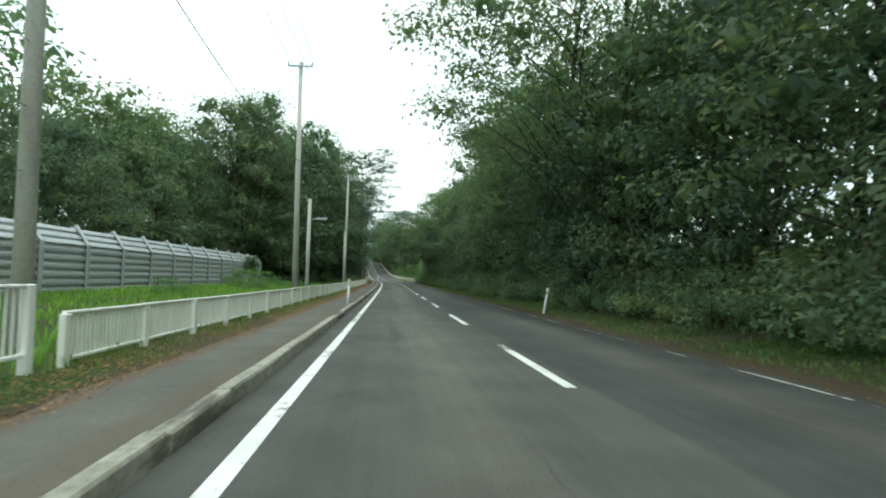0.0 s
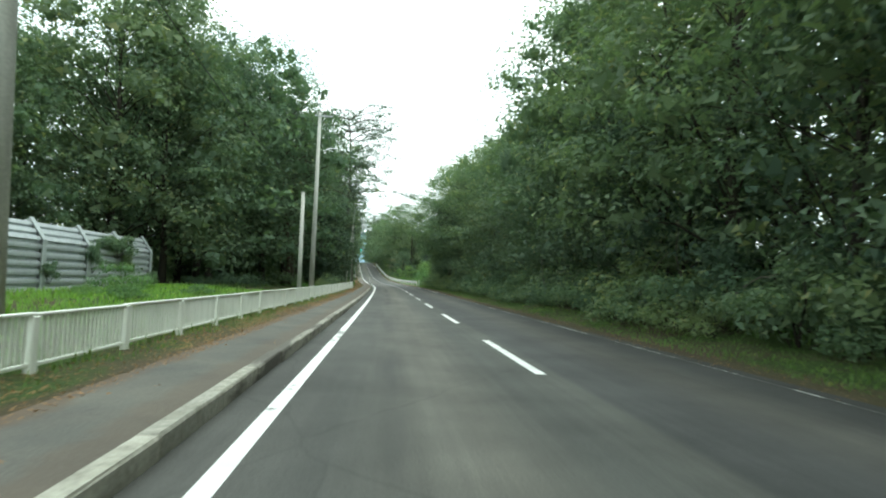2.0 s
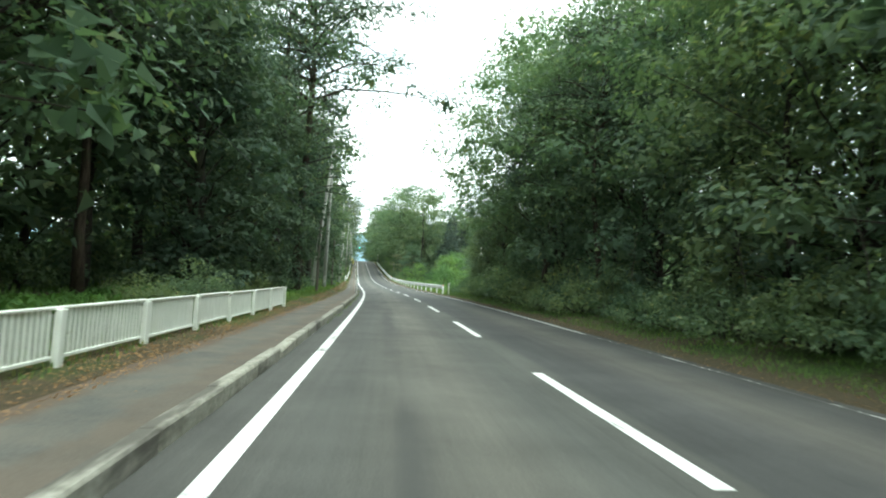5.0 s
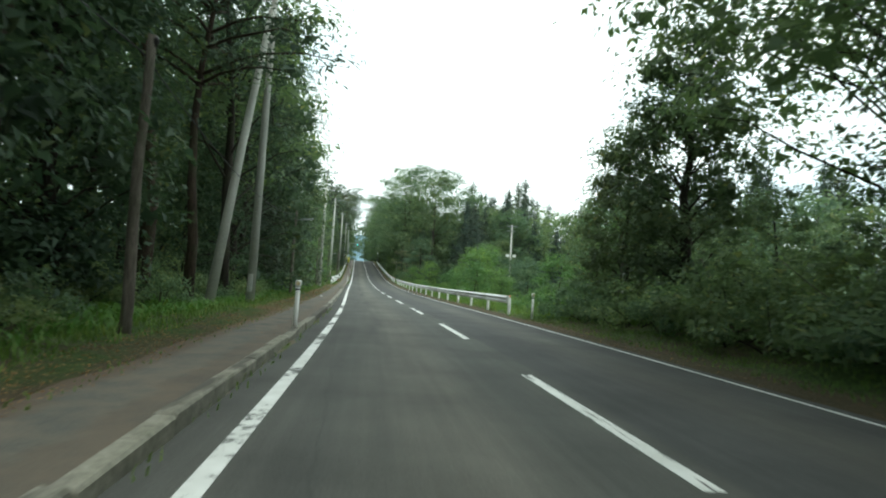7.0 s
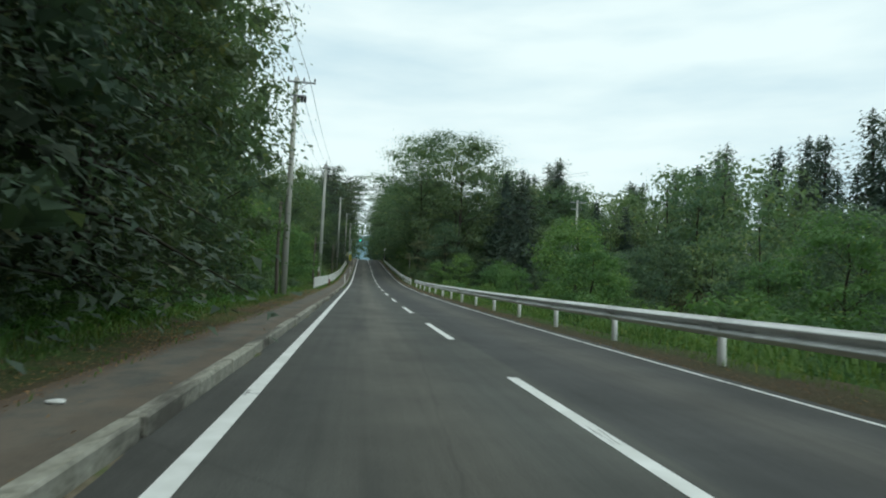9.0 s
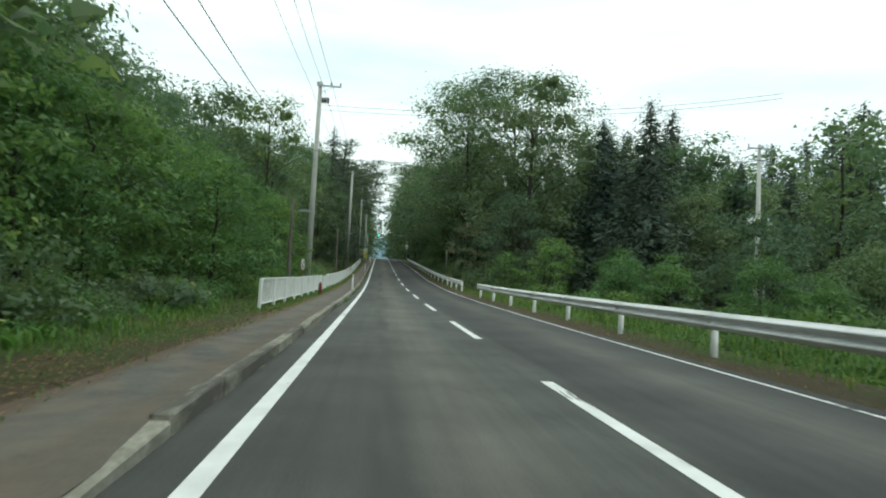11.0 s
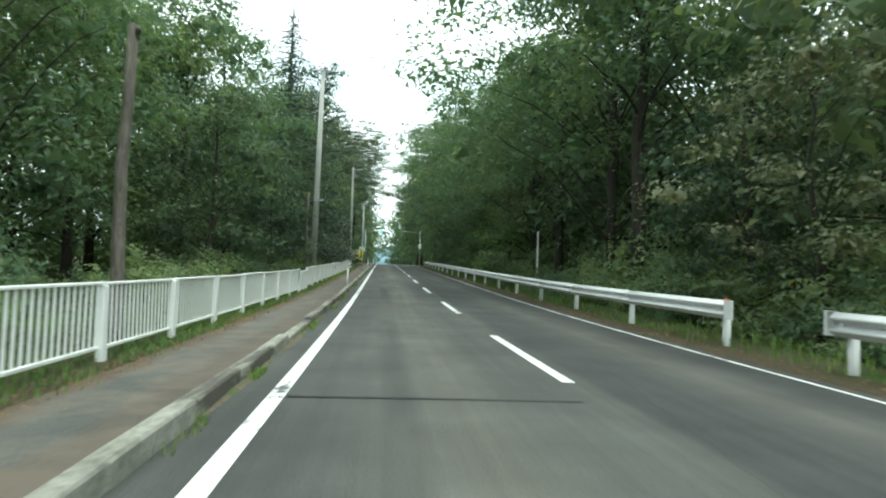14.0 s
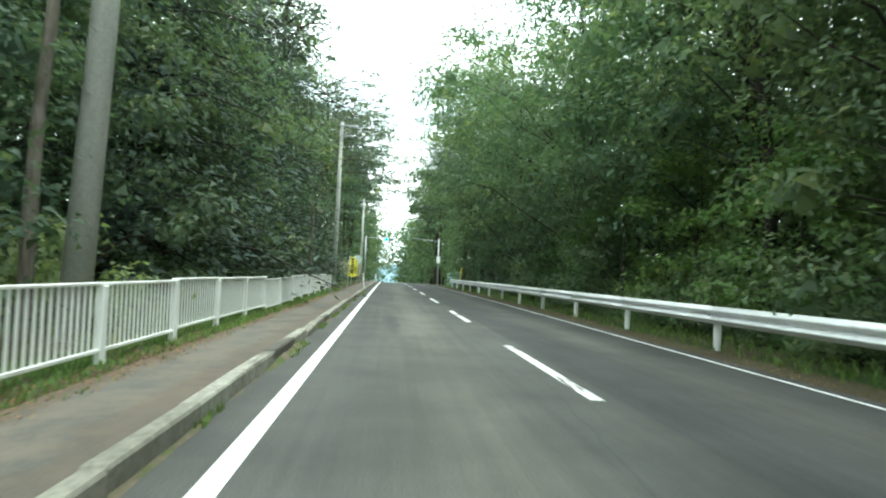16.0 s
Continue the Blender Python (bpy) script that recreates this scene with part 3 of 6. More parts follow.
bays = [7.0 + 2.215 * k for k in range(37)]
for k in range(0, 37, 9):
    fence_run(low_fence, bays[k:k + 9], low_place, 20, 2.2, "low old white steel slat fence beside the footpath", "low white fence")
bays = [171.3 + 2.2 * k for k in range(40)]
for k in range(0, 40, 10):
    fence_run(tall_fence, bays[k:k + 10], tall_place, 17, 2.2, "white steel slat fence between footpath and trees", "tall white fence")
fence_run(tall_fence, [-8.9 + 2.2 * k for k in range(7)], lambda y: along(-3.66, y, 0.16), 17, 2.2, "tall white slat fence ending before the low fence", "tall white fence")
for u, y, mat, h, lift in ((-3.56 + 0.5 * blend(0, 1, 34 / 50), 88.97, M_FENCE_OLD, 0.66, 0.08), (-3.66, 6.5, M_FENCE, 0.88, 0.16), (-3.1, 259.3, M_FENCE, 0.88, 0.1)):
    bm = bmesh.new()
    bevel_box(bm, (-0.05, -0.06, -0.35), (0.05, 0.06, h), 0.008)
    o = finish("fence_end_post", bm, mat)
    o.matrix_world = along(u, y, lift) @ Matrix.Rotation(radians(2), 4, "X")
    tagged(o, "white steel end post of the footpath fence", "fence post")


# steel guardrail on the open side
def beam_profile():
    pts = []
    for k in range(25):
        t = k / 24
        z = -0.165 + 0.33 * t
        x = 0.042 * math.cos(2 * math.pi * (t * 2))
        pts.append((x, z))
    return pts + [(x + 0.012, z) for x, z in reversed(pts)]


def guardrail_parts():
    bm = bmesh.new()
    frames = [(Vector((0, yy, 0)), Vector((1, 0, 0)), Vector((0, 0, 1))) for yy in (-0.16, 1.4, 2.8, 4.15)]
    add_sweep(bm, beam_profile(), frames, True)
    for f in bm.faces:
        f.smooth = len(f.verts) == 4
    beam = part("beam", bm, M_RAIL, None, "white-painted steel beam with two ridges")
    bm = bmesh.new()
    add_tube(bm, [(0, 0, -0.5), (0, 0, 0.72)], 0.07, 14)
    post = part("post", bm, M_RAIL, None)
    bm = bmesh.new()
    bevel_box(bm, (-0.07, -0.05, -0.09), (0.07, 0.05, 0.09), 0.01)
    bracket = part("bracket", bm, M_RAIL, None)
    bm = bmesh.new()
    # rounded end cap: a half drum
    n = 9
    top = [bm.verts.new((-0.09 * math.sin(math.pi * i / (n - 1)) * 0.2 + 0.16 * (i / (n - 1)) - 0.05, -0.17 * math.sin(math.pi * i / (n - 1)), 0.165)) for i in range(n)]
    low = [bm.verts.new((v.co.x, v.co.y, -0.165)) for v in top]
    for i in range(n - 1):
        bm.faces.new((top[i], top[i + 1], low[i + 1], low[i]))
    bm.faces.new(top)
    bm.faces.new(low[::-1])
    cap = part("end_cap", bm, M_RAIL, None)
    bm = bmesh.new()
    add_tube(bm, [(0, 0, 0), (0, 0, 0.06)], 0.02, 8)
    add_tube(bm, [(0, -0.03, 0.09), (0, -0.022, 0.09), (0, 0.02, 0.09)], [0.035, 0.045, 0.045], 14)
    glass = part("reflector", bm, M_ORANGE, None, "round orange reflector on the first post")
    return beam, post, bracket, cap, glass


G_BEAM, G_POST, G_BRACKET, G_CAP, G_REFLECTOR = guardrail_parts()
G_U, G_Z = 6.12, 0.665


def guardrail(y0, y1, label):
    t = thing("guardrail", along(G_U, y0), label, "guardrail", "guardrail runs")
    inv = t.matrix_world.inverted()
    n = round((y1 - y0) / 4.15)
    pitch = (y1 - y0) / n

    def put(src, m):
        ob = new(src.name.split(".")[0], src.data)
        ob.parent = t
        ob.matrix_basis = inv @ m
        return ob

    for k in range(n + 1):
        y = y0 + pitch * k
        if k < n:
            put(G_BEAM, along(G_U, y, G_Z) @ Matrix.Diagonal((1, pitch / 4.15, 1, 1)))
        yp = min(max(y, y0 + 0.15), y1 - 0.15)
        put(G_POST, along(G_U + 0.18, yp, 0.0))
        put(G_BRACKET, along(G_U + 0.085, yp, G_Z))
    put(G_REFLECTOR, along(G_U + 0.18, y0 + 0.15, 0.72))
    put(G_CAP, along(G_U, y0 - 0.14, G_Z))
    put(G_CAP, along(G_U, y1 + 0.02, G_Z) @ Matrix.Rotation(math.pi, 4, "Z") @ Matrix.Translation((-0.06, 0, 0)))
    return t


guardrail(122.7, 190.6, "white weathered steel guardrail on round posts above the valley")
guardrail(198.5, 205.3, "short white steel guardrail with rounded end caps")
guardrail(207.9, 284.0, "white steel guardrail on round posts before the wood")
for o in (G_BEAM, G_POST, G_BRACKET, G_CAP, G_REFLECTOR):
    bpy.data.objects.remove(o)


# delineator posts
def delineator(name, label, group):
    t = thing(name, Matrix(), label, "road marker post", group)
    bm = bmesh.new()
    add_tube(bm, [(0, 0, -0.3), (0, 0, 0.93)], 0.045, 14)
    part("post", bm, M_WHITE, t)
    bm = bmesh.new()
    add_tube(bm, [(0, 0, 0.86), (0, 0, 0.90), (0, 0, 0.985), (0, 0, 1.0)], [0.05, 0.062, 0.062, 0.05], 16)
    head = part("head", bm, M_WHITE, t)
    for s in (-1, 1):
        bm = bmesh.new()
        add_tube(bm, [(0, s * 0.05, 0.935), (0, s * 0.072, 0.935)], 0.043, 14)
        part("reflector", bm, M_REFLECTOR, head, "round amber reflector")
    bm = bmesh.new()
    add_tube(bm, [(0, 0, 0.80), (0, 0, 0.83)], 0.0475, 14)
    part("band", bm, M_BLACK, t)
    return t


dl = delineator("delineator_post", "white plastic road marker post with amber reflectors at the kerb", "road marker posts")
dl.matrix_world = stand(-1.56, 23.5, 0.12, 1.5)
for u, y, z, lean in ((-1.45, 109.4, 0.1, 1), (-1.42, 189.6, 0.1, -1), (-1.58, 226.2, 0.1, 2), (-1.5, 266.0, 0.1, -6), (5.95, 22.4, 0.02, 9), (6.25, 119.2, 0.02, 0), (-1.5, 305.0, 0.1, 0)):
    c = copy_thing(dl, stand(u, y, z, lean))
    if lean == 9:
        tagged(c, "white plastic road marker post leaning in the verge")


# noise barrier of grey steel panels with its bent top
def noise_barrier():
    y0, n, pitch, u = 13.0, 14, 3.45, -13.0
    t = thing("noise_barrier", stand(u, y0, 0.2), "grey ribbed steel noise barrier with a bent-over top", "noise barrier")
    inv = t.matrix_world.inverted()
    # one ribbed panel
    prof, z = [], 0.0
    while z < 1.98:
        prof += [(0.0, z), (0.012, z + 0.09), (0.0, z + 0.175), (-0.085, z + 0.195), (-0.085, z + 0.305)]
        z += 0.33
    lower = [(x, zz) for x, zz in prof if zz <= 1.98]
    kink = (0.0, 1.98)
    ang = radians(33)
    upper = [(-math.sin(ang) * zz + math.cos(ang) * x, 1.98 + math.cos(ang) * zz + math.sin(ang) * x) for x, zz in prof if zz <= 0.92]
    mesh_l = mesh_u = mesh_b = None
    for k in range(n + 1):
        y = y0 + pitch * k
        m = along(u, y, 0.25)
        if k < n:
            for nm, pr in (("lower_panel", lower), ("upper_panel", upper)):
                if k == 0:
                    bm = bmesh.new()
                    fr = [(Vector((0, yy, 0)), Vector((1, 0, 0)), Vector((0, 0, 1))) for yy in (0.08, pitch - 0.08)]
                    add_sweep(bm, pr + [(x - 0.09, zz) for x, zz in reversed(pr)], fr, True)
                    ob = part(nm, bm, M_PANEL, t)
                    if nm == "lower_panel":
                        mesh_l = ob.data
                    else:
                        mesh_u = ob.data
                else:
                    ob = new(nm, mesh_l if nm == "lower_panel" else mesh_u)
                    ob.parent = t
                ob.matrix_basis = inv @ m
        if k == 0:
            bm = bmesh.new()
            for x0, x1, wy in ((0.05, 0.08, 0.14), (-0.16, -0.13, 0.14), (-0.14, 0.055, 0.012)):
                v = add_box(bm, (x0, -wy, -0.4), (x1, wy, 2.02))
                w = add_box(bm, (x0, -wy, -0.02), (x1, wy, 1.0), Matrix.Translation((0, 0, 1.98)) @ Matrix.Rotation(-ang, 4, "Y"))
            ob = part("beam_post", bm, M_HBEAM, t, "dark grey bent steel post")
            mesh_b = ob.data
        else:
            ob = new("beam_post", mesh_b)
            ob.parent = t
        ob.matrix_basis = inv @ m
    return t


noise_barrier()


# ---- poles and overhead lines ----
def insulator(bm, p, h=0.22):
    x, y, z = p
    add_tube(bm, [(x, y, z), (x, y, z + 0.05), (x, y, z + 0.06), (x, y, z + 0.1), (x, y, z + 0.11), (x, y, z + h)], [0.02, 0.02, 0.05, 0.035, 0.05, 0.02], 8)


def utility_pole(u, y, height, label, arms=1, reach=(-0.75, 0.75), lean=0.0, transformer=False, steps_on=True, r0=0.19, stripes=False):
    t = thing("utility_pole", stand(u, y, ground_z(u, y), lean), label, "utility pole", "utility poles")
    bm = bmesh.new()
    add_tube(bm, [(0, 0, -0.5), (0, 0, height * 0.5), (0, 0, height)], [r0, r0 * 0.8, r0 * 0.58], 18)
    pole = part("pole", bm, M_POLE, t)
    bm = bmesh.new()
    add_tube(bm, [(0, 0, height), (0, 0, height + 0.05)], [r0 * 0.6, r0 * 0.3], 12)
    part("cap", bm, M_ZINC, t)
    if steps_on:
        bm = bmesh.new()
        add_tube(bm, [(0, 0, 0), (0.2, 0, 0), (0.2, 0, 0.03)], 0.01, 5)
        me = None
        z, s = 2.0, 1
        while z < height - 1.2:
            if me is None:
                ob = part("step_bolt", bm, M_ZINC, t)
                me = ob.data
            else:
                ob = new("step_bolt", me)
                ob.parent = t
            r = r0 * (1 - 0.42 * z / height)
            ob.matrix_basis = Matrix.Translation((0, 0, z)) @ Matrix.Rotation(math.pi / 2 * s, 4, "Z") @ Matrix.Translation((r - 0.03, 0, 0))
            z, s = z + 0.45, -s
    for k in range(arms):
        z = height - 0.25 - 0.75 * k
        a, b = reach if k == 0 else (reach[0] * 0.9, reach[1] * 0.55)
        bm = bmesh.new()
        bevel_box(bm, (a, -0.2, z - 0.045), (b, -0.11, z + 0.045), 0.008)
        arm = part("crossarm", bm, M_ZINC, t, "galvanised steel crossarm")
        bm = bmesh.new()
        add_tube(bm, [(b * 0.6, -0.15, z - 0.02), (0.0, -0.12, z - 0.5)], 0.015, 6)
        part("brace", bm, M_ZINC, t)
        for x in ((a + 0.05, (a + b) / 2 + 0.12, b - 0.05) if k == 0 else ()):
            bm = bmesh.new()
            insulator(bm, (x, -0.155, z + 0.045))
            part("insulator", bm, M_PORCELAIN, arm, "dark porcelain insulator")
    if stripes:
        for k in range(3):
            bm = bmesh.new()
            a = math.pi * (1.32 + 0.13 * k)
            bevel_box(bm, (-0.02, -0.006, 0.4), (0.02, 0.006, 1.05), 0.003)
            ob = part("reflective_stripe", bm, M_WHITE, t, "white reflective stripe")
            ob.matrix_basis = Matrix.Translation(((r0 + 0.002) * math.cos(a), (r0 + 0.002) * math.sin(a), 0)) @ Matrix.Rotation(a + math.pi / 2, 4, "Z")
    if transformer:
        for k in range(3):
            bm = bmesh.new()
            x = 0.22 + 0.16 * k
            add_tube(bm, [(x, -0.15, height - 1.35), (x, -0.15, height - 1.3), (x, -0.15, height - 1.05), (x, -0.15, height - 0.98)], [0.05, 0.075, 0.075, 0.03], 10)
            part("fuse_switch", bm, M_BLACK, t, "black fuse switch under the crossarm")
        bm = bmesh.new()
        for z in (height * 0.62, height * 0.66):
            add_tube(bm, [(0, 0, z), (0, 0, z + 0.06)], r0 * 0.86, 14)
        part("band", bm, M_ZINC, t)
    return t


def lamp_pole(u, y, height, label, wood=True, lean=0.0, lamp_z=None, side=1, radius=None):
    t = thing("street_lamp" if lamp_z else "timber_pole", stand(u, y, ground_z(u, y), lean), label, "street lamp" if lamp_z else "pole", "roadside poles")
    bm = bmesh.new()
    r = radius or (0.10 if wood else 0.12)
    pts = [(0.02 * math.sin(k * 1.7), 0.02 * math.cos(k * 1.3), -0.5 + (height + 0.5) * k / 5) for k in range(6)] if wood else [(0, 0, -0.5), (0, 0, height)]
    add_tube(bm, pts, [r * (1 - 0.3 * k / 5) for k in range(6)] if wood else [r, r * 0.75], 14)
    part("pole", bm, M_WOODPOLE if wood else M_POLE, t)
    if lamp_z:
        bm = bmesh.new()
        add_tube(bm, [(0, 0, lamp_z), (0.2 * side, -0.02, lamp_z + 0.06), (0.42 * side, -0.04, lamp_z + 0.09)], 0.02, 7)
        part("arm", bm, M_ZINC, t)
        bm = bmesh.new()
        v = [(0.32, -0.11), (0.95, -0.10), (1.0, -0.04), (0.95, 0.02), (0.32, 0.03)]
        top = [bm.verts.new((x * side, yy, lamp_z + 0.15 + 0.06 * x)) for x, yy in v]
        low = [bm.verts.new((x * side, yy, lamp_z + 0.07 + 0.06 * x)) for x, yy in v]
        bm.faces.new(top)
        bm.faces.new(low[::-1])
        for i in range(5):
            bm.faces.new((top[i], top[(i + 1) % 5], low[(i + 1) % 5], low[i]))
        head = part("lamp_head", bm, M_ZINC, t, "flat grey lamp housing")
        bm = bmesh.new()
        add_box(bm, (0.40, -0.09, lamp_z + 0.075), (0.92, 0.01, lamp_z + 0.1), Matrix.Diagonal((side, 1, 1, 1)))
        part("lens", bm, M_LAMP, head, "clear lamp lens")
    else:
        bm = bmesh.new()
        insulator(bm, (0.09, 0, height - 0.2), 0.18)
        part("insulator", bm, M_PORCELAIN, t)
    return t


utility_pole(-5.0, 8.7, 13.5, "tall grey concrete utility pole behind the low fence", r0=0.14)
utility_pole(-5.6, 36.2, 13.9, "tall pale concrete utility pole with a steel crossarm", lean=-0.6)
utility_pole(-5.25, 70.7, 13.0, "tall pale concrete utility pole with one braced crossarm", lean=0.3, reach=(-0.35, 0.95))
utility_pole(-4.2, 119.6, 12.2, "pale concrete utility pole propped by a leaning pole", reach=(-0.1, 1.25), lean=0.8, r0=0.165, stripes=True)
utility_pole(-3.85, 158.3, 11.8, "concrete utility pole with crossarms and black switches", arms=2, reach=(-0.45, 1.05), transformer=True, lean=0.6)
utility_pole(-4.3, 191.4, 12.8, "stout concrete utility pole with switches and low cable clamps", arms=1, reach=(-0.2, 1.3), transformer=True, lean=0.8, r0=0.2)
utility_pole(-4.2, 234.6, 13.2, "tall concrete utility pole close behind the white fence", reach=(-0.6, 0.6), lean=0.6, r0=0.205)
utility_pole(-3.8, 269.0, 11.9, "concrete utility pole beside the footpath with a long arm", arms=2, reach=(-0.2, 1.2))
utility_pole(-3.6, 306.0, 11.0, "concrete utility pole near the junction", arms=2)
lamp_pole(-4.45, 32.9, 5.3, "slim concrete pole with a small street lamp", False, 0.0, 4.1)
lamp_pole(-4.45, 58.7, 5.5, "short pale concrete pole with no lamp behind the fence", False)
lamp_pole(-3.9, 107.2, 4.9, "dark weathered timber pole at the forest edge", True, 0.8)
lamp_pole(-4.02, 131.8, 4.8, "weathered timber pole with a small street lamp", True, 0.6, 4.2)
lamp_pole(-4.1, 157.4, 4.9, "thin weathered timber pole beside the utility pole", True)
lamp_pole(-4.3, 183.6, 4.5, "weathered timber pole with a street lamp behind the fence", True, 0.5, 3.9)
lamp_pole(-3.64, 206.0, 4.5, "weathered timber pole with no lamp behind the fence", True)
lamp_pole(-4.6, 234.1, 5.2, "weathered timber pole with a street lamp beside the utility pole", True, 0.0, 4.6)
lamp_pole(-4.02, 257.4, 4.6, "weathered timber pole near the fence end", True)
# the leaning prop
t = thing("prop_pole", stand(-5.03, 116.7, 0.1), "pale concrete prop pole leaning against the utility pole", "utility pole", "utility poles")
bm = bmesh.new()
top = t.matrix_world.inverted() @ at(-4.05, 119.3, 11.0)
add_tube(bm, [(0, 0, -0.5), tuple(top * 0.5), tuple(top)], [0.17, 0.14, 0.11], 16)
part("pole", bm, M_POLE, t)
# poles in the valley
for u, y, h, lab in ((24.2, 191.5, 10.5, "grey concrete utility pole among the valley trees"),):
    t = utility_pole(u, y, h + 3.0, lab, arms=2, reach=(-0.9, 0.9), steps_on=False)
    for s in (-1, 1):
        bm = bmesh.new()
        bevel_box(bm, (s * 0.55 - 0.24, -0.3, h - 2.2), (s * 0.55 + 0.24, -0.02, h - 1.75), 0.02)
        part("switch_box", bm, M_WHITE, t, "pale grey switch box")
lamp_pole(27.0, 195.0, 6.6, "slim grey steel post in the valley bushes", False, radius=0.07)
t = lamp_pole(8.75, 117.3, 2.2, "old timber stub post with a peeling white plate", True, 2.0, radius=0.11)
bm = bmesh.new()
n = 7
for k in range(n):
    w0, w1 = (0.05 + 0.025 * math.sin(2.1 * j + 1) for j in (k, k + 1))
    z0, z1 = (0.75 + 1.0 * j / n for j in (k, k + 1))
    q = [bm.verts.new((x, yy, z)) for yy in (-0.128, -0.118) for x, z in ((-w0, z0), (w0, z0), (w1, z1), (-w1, z1))]
    for f in ((0, 1, 2, 3), (7, 6, 5, 4), (0, 3, 7, 4), (1, 5, 6, 2)):
        bm.faces.new([q[i] for i in f])
part("plate", bm, M_WHITE, t, "ragged white enamel plate")
t = lamp_pole(8.6, 230.0, 3.3, "slim weathered grey post in the wood behind the guardrail", False, radius=0.075)


def wire(points, sag, label, r=0.012):
    bm = bmesh.new()
    pts = []
    for a, b in zip(points, points[1:]):
        for k in range(12):
            f = k / 12
            p = a.lerp(b, f)
            p.z -= sag * 4 * f * (1 - f)
            pts.append(p)
    pts.append(points[-1])
    add_tube(bm, pts, r, 4, False)
    return tagged(finish("overhead_wire", bm, M_WIRE), label, "cable", "overhead wires")


HIGH = [(-5.0, 8.7, 13.3), (-5.6, 36.2, 13.9), (-5.25, 70.7, 13.0), (-4.1, 119.6, 12.2), (-3.75, 158.3, 11.8), (-4.15, 191.4, 12.8), (-4.1, 234.6, 13.2), (-3.6, 269.0, 11.9), (-3.6, 306.0, 11.0)]
for off in (-0.65, 0.15, 0.75):
    wire([at(HIGH[0][0] + off, -30, 13.5)] + [at(u + off, y, z + 0.05) for u, y, z in HIGH], 0.5, "thin dark power line between the utility poles")
LOW = [(-4.9, 8.7, 7.8), (-5.5, 36.2, 8.0), (-5.2, 70.7, 6.6), (-3.95, 107.2, 4.7), (-4.0, 131.8, 4.7), (-3.95, 158.3, 7.2), (-4.35, 191.4, 8.0), (-4.2, 234.6, 7.4), (-3.9, 269.0, 7.0), (-3.7, 306.0, 6.5)]
wire([at(-4.9, -30, 8.0)] + [at(u, y, z) for u, y, z in LOW], 0.7, "dark telephone cable sagging between the poles", 0.016)
wire([at(u - 0.1, y, z - 0.9) for u, y, z in LOW[5:]], 0.6, "dark telephone cable sagging between the poles", 0.016)
for z in (7.4, 8.2, 11.2, 11.5):
    wire([at(-4.2, 191.4, z), at(25.0, 190.5, z + 2.2)], 0.8, "thin dark wire crossing over the road", 0.013)
wire([at(-4.4, 183.6, 4.3), at(-4.2, 191.4, 7.8)], 0.2, "dark cable from lamp to utility pole", 0.01)


# ---- small things ----
t = thing("water_marker_post", stand(-2.75, 183.8, 0.1, 1), "short faded red steel marker post in the grass", "marker post")
bm = bmesh.new()
add_tube(bm, [(0, 0, -0.1), (0, 0, 0.5), (0, 0, 0.54)], [0.085, 0.08, 0.055], 16)
part("body", bm, M_RED, t)
bm = bmesh.new()
add_tube(bm, [(0, 0, 0.53), (0, 0, 0.58), (0, 0, 0.6)], [0.04, 0.04, 0.025], 12)
part("cap", bm, M_BLACK, t)

t = thing("round_sign", stand(-4.0, 186.2, 0.1, 2, 0, 80), "small round faded red and white sign above the fence", "road sign")
bm = bmesh.new()
add_tube(bm, [(0, 0, -0.3), (0, 0, 1.7)], 0.03, 10)
part("post", bm, M_RED, t)
bm = bmesh.new()
add_tube(bm, [(0, -0.035, 1.42), (0, -0.05, 1.42)], 0.29, 26)
disc = part("disc", bm, M_WHITE, t)
bm = bmesh.new()
for k in range(5):
    a = k * 1.26 + 0.3
    add_box(bm, (-0.05, -0.056, -0.03), (0.06, -0.05, 0.11), Matrix.Translation((0.16 * math.cos(a), 0, 1.42 + 0.16 * math.sin(a))) @ Matrix.Rotation(a, 4, "Y"))
part("faded_paint", bm, M_RED, disc, "faded red paint marks")

t = thing("marker_peg", stand(7.4, 196.6, 0.0, 3), "short orange plastic marker peg in the verge", "marker peg")
bm = bmesh.new()
add_tube(bm, [(0, 0, -0.1), (0, 0, 0.45), (0, 0, 0.47)], [0.04, 0.04, 0.02], 10)
part("peg", bm, M_ORANGE, t)

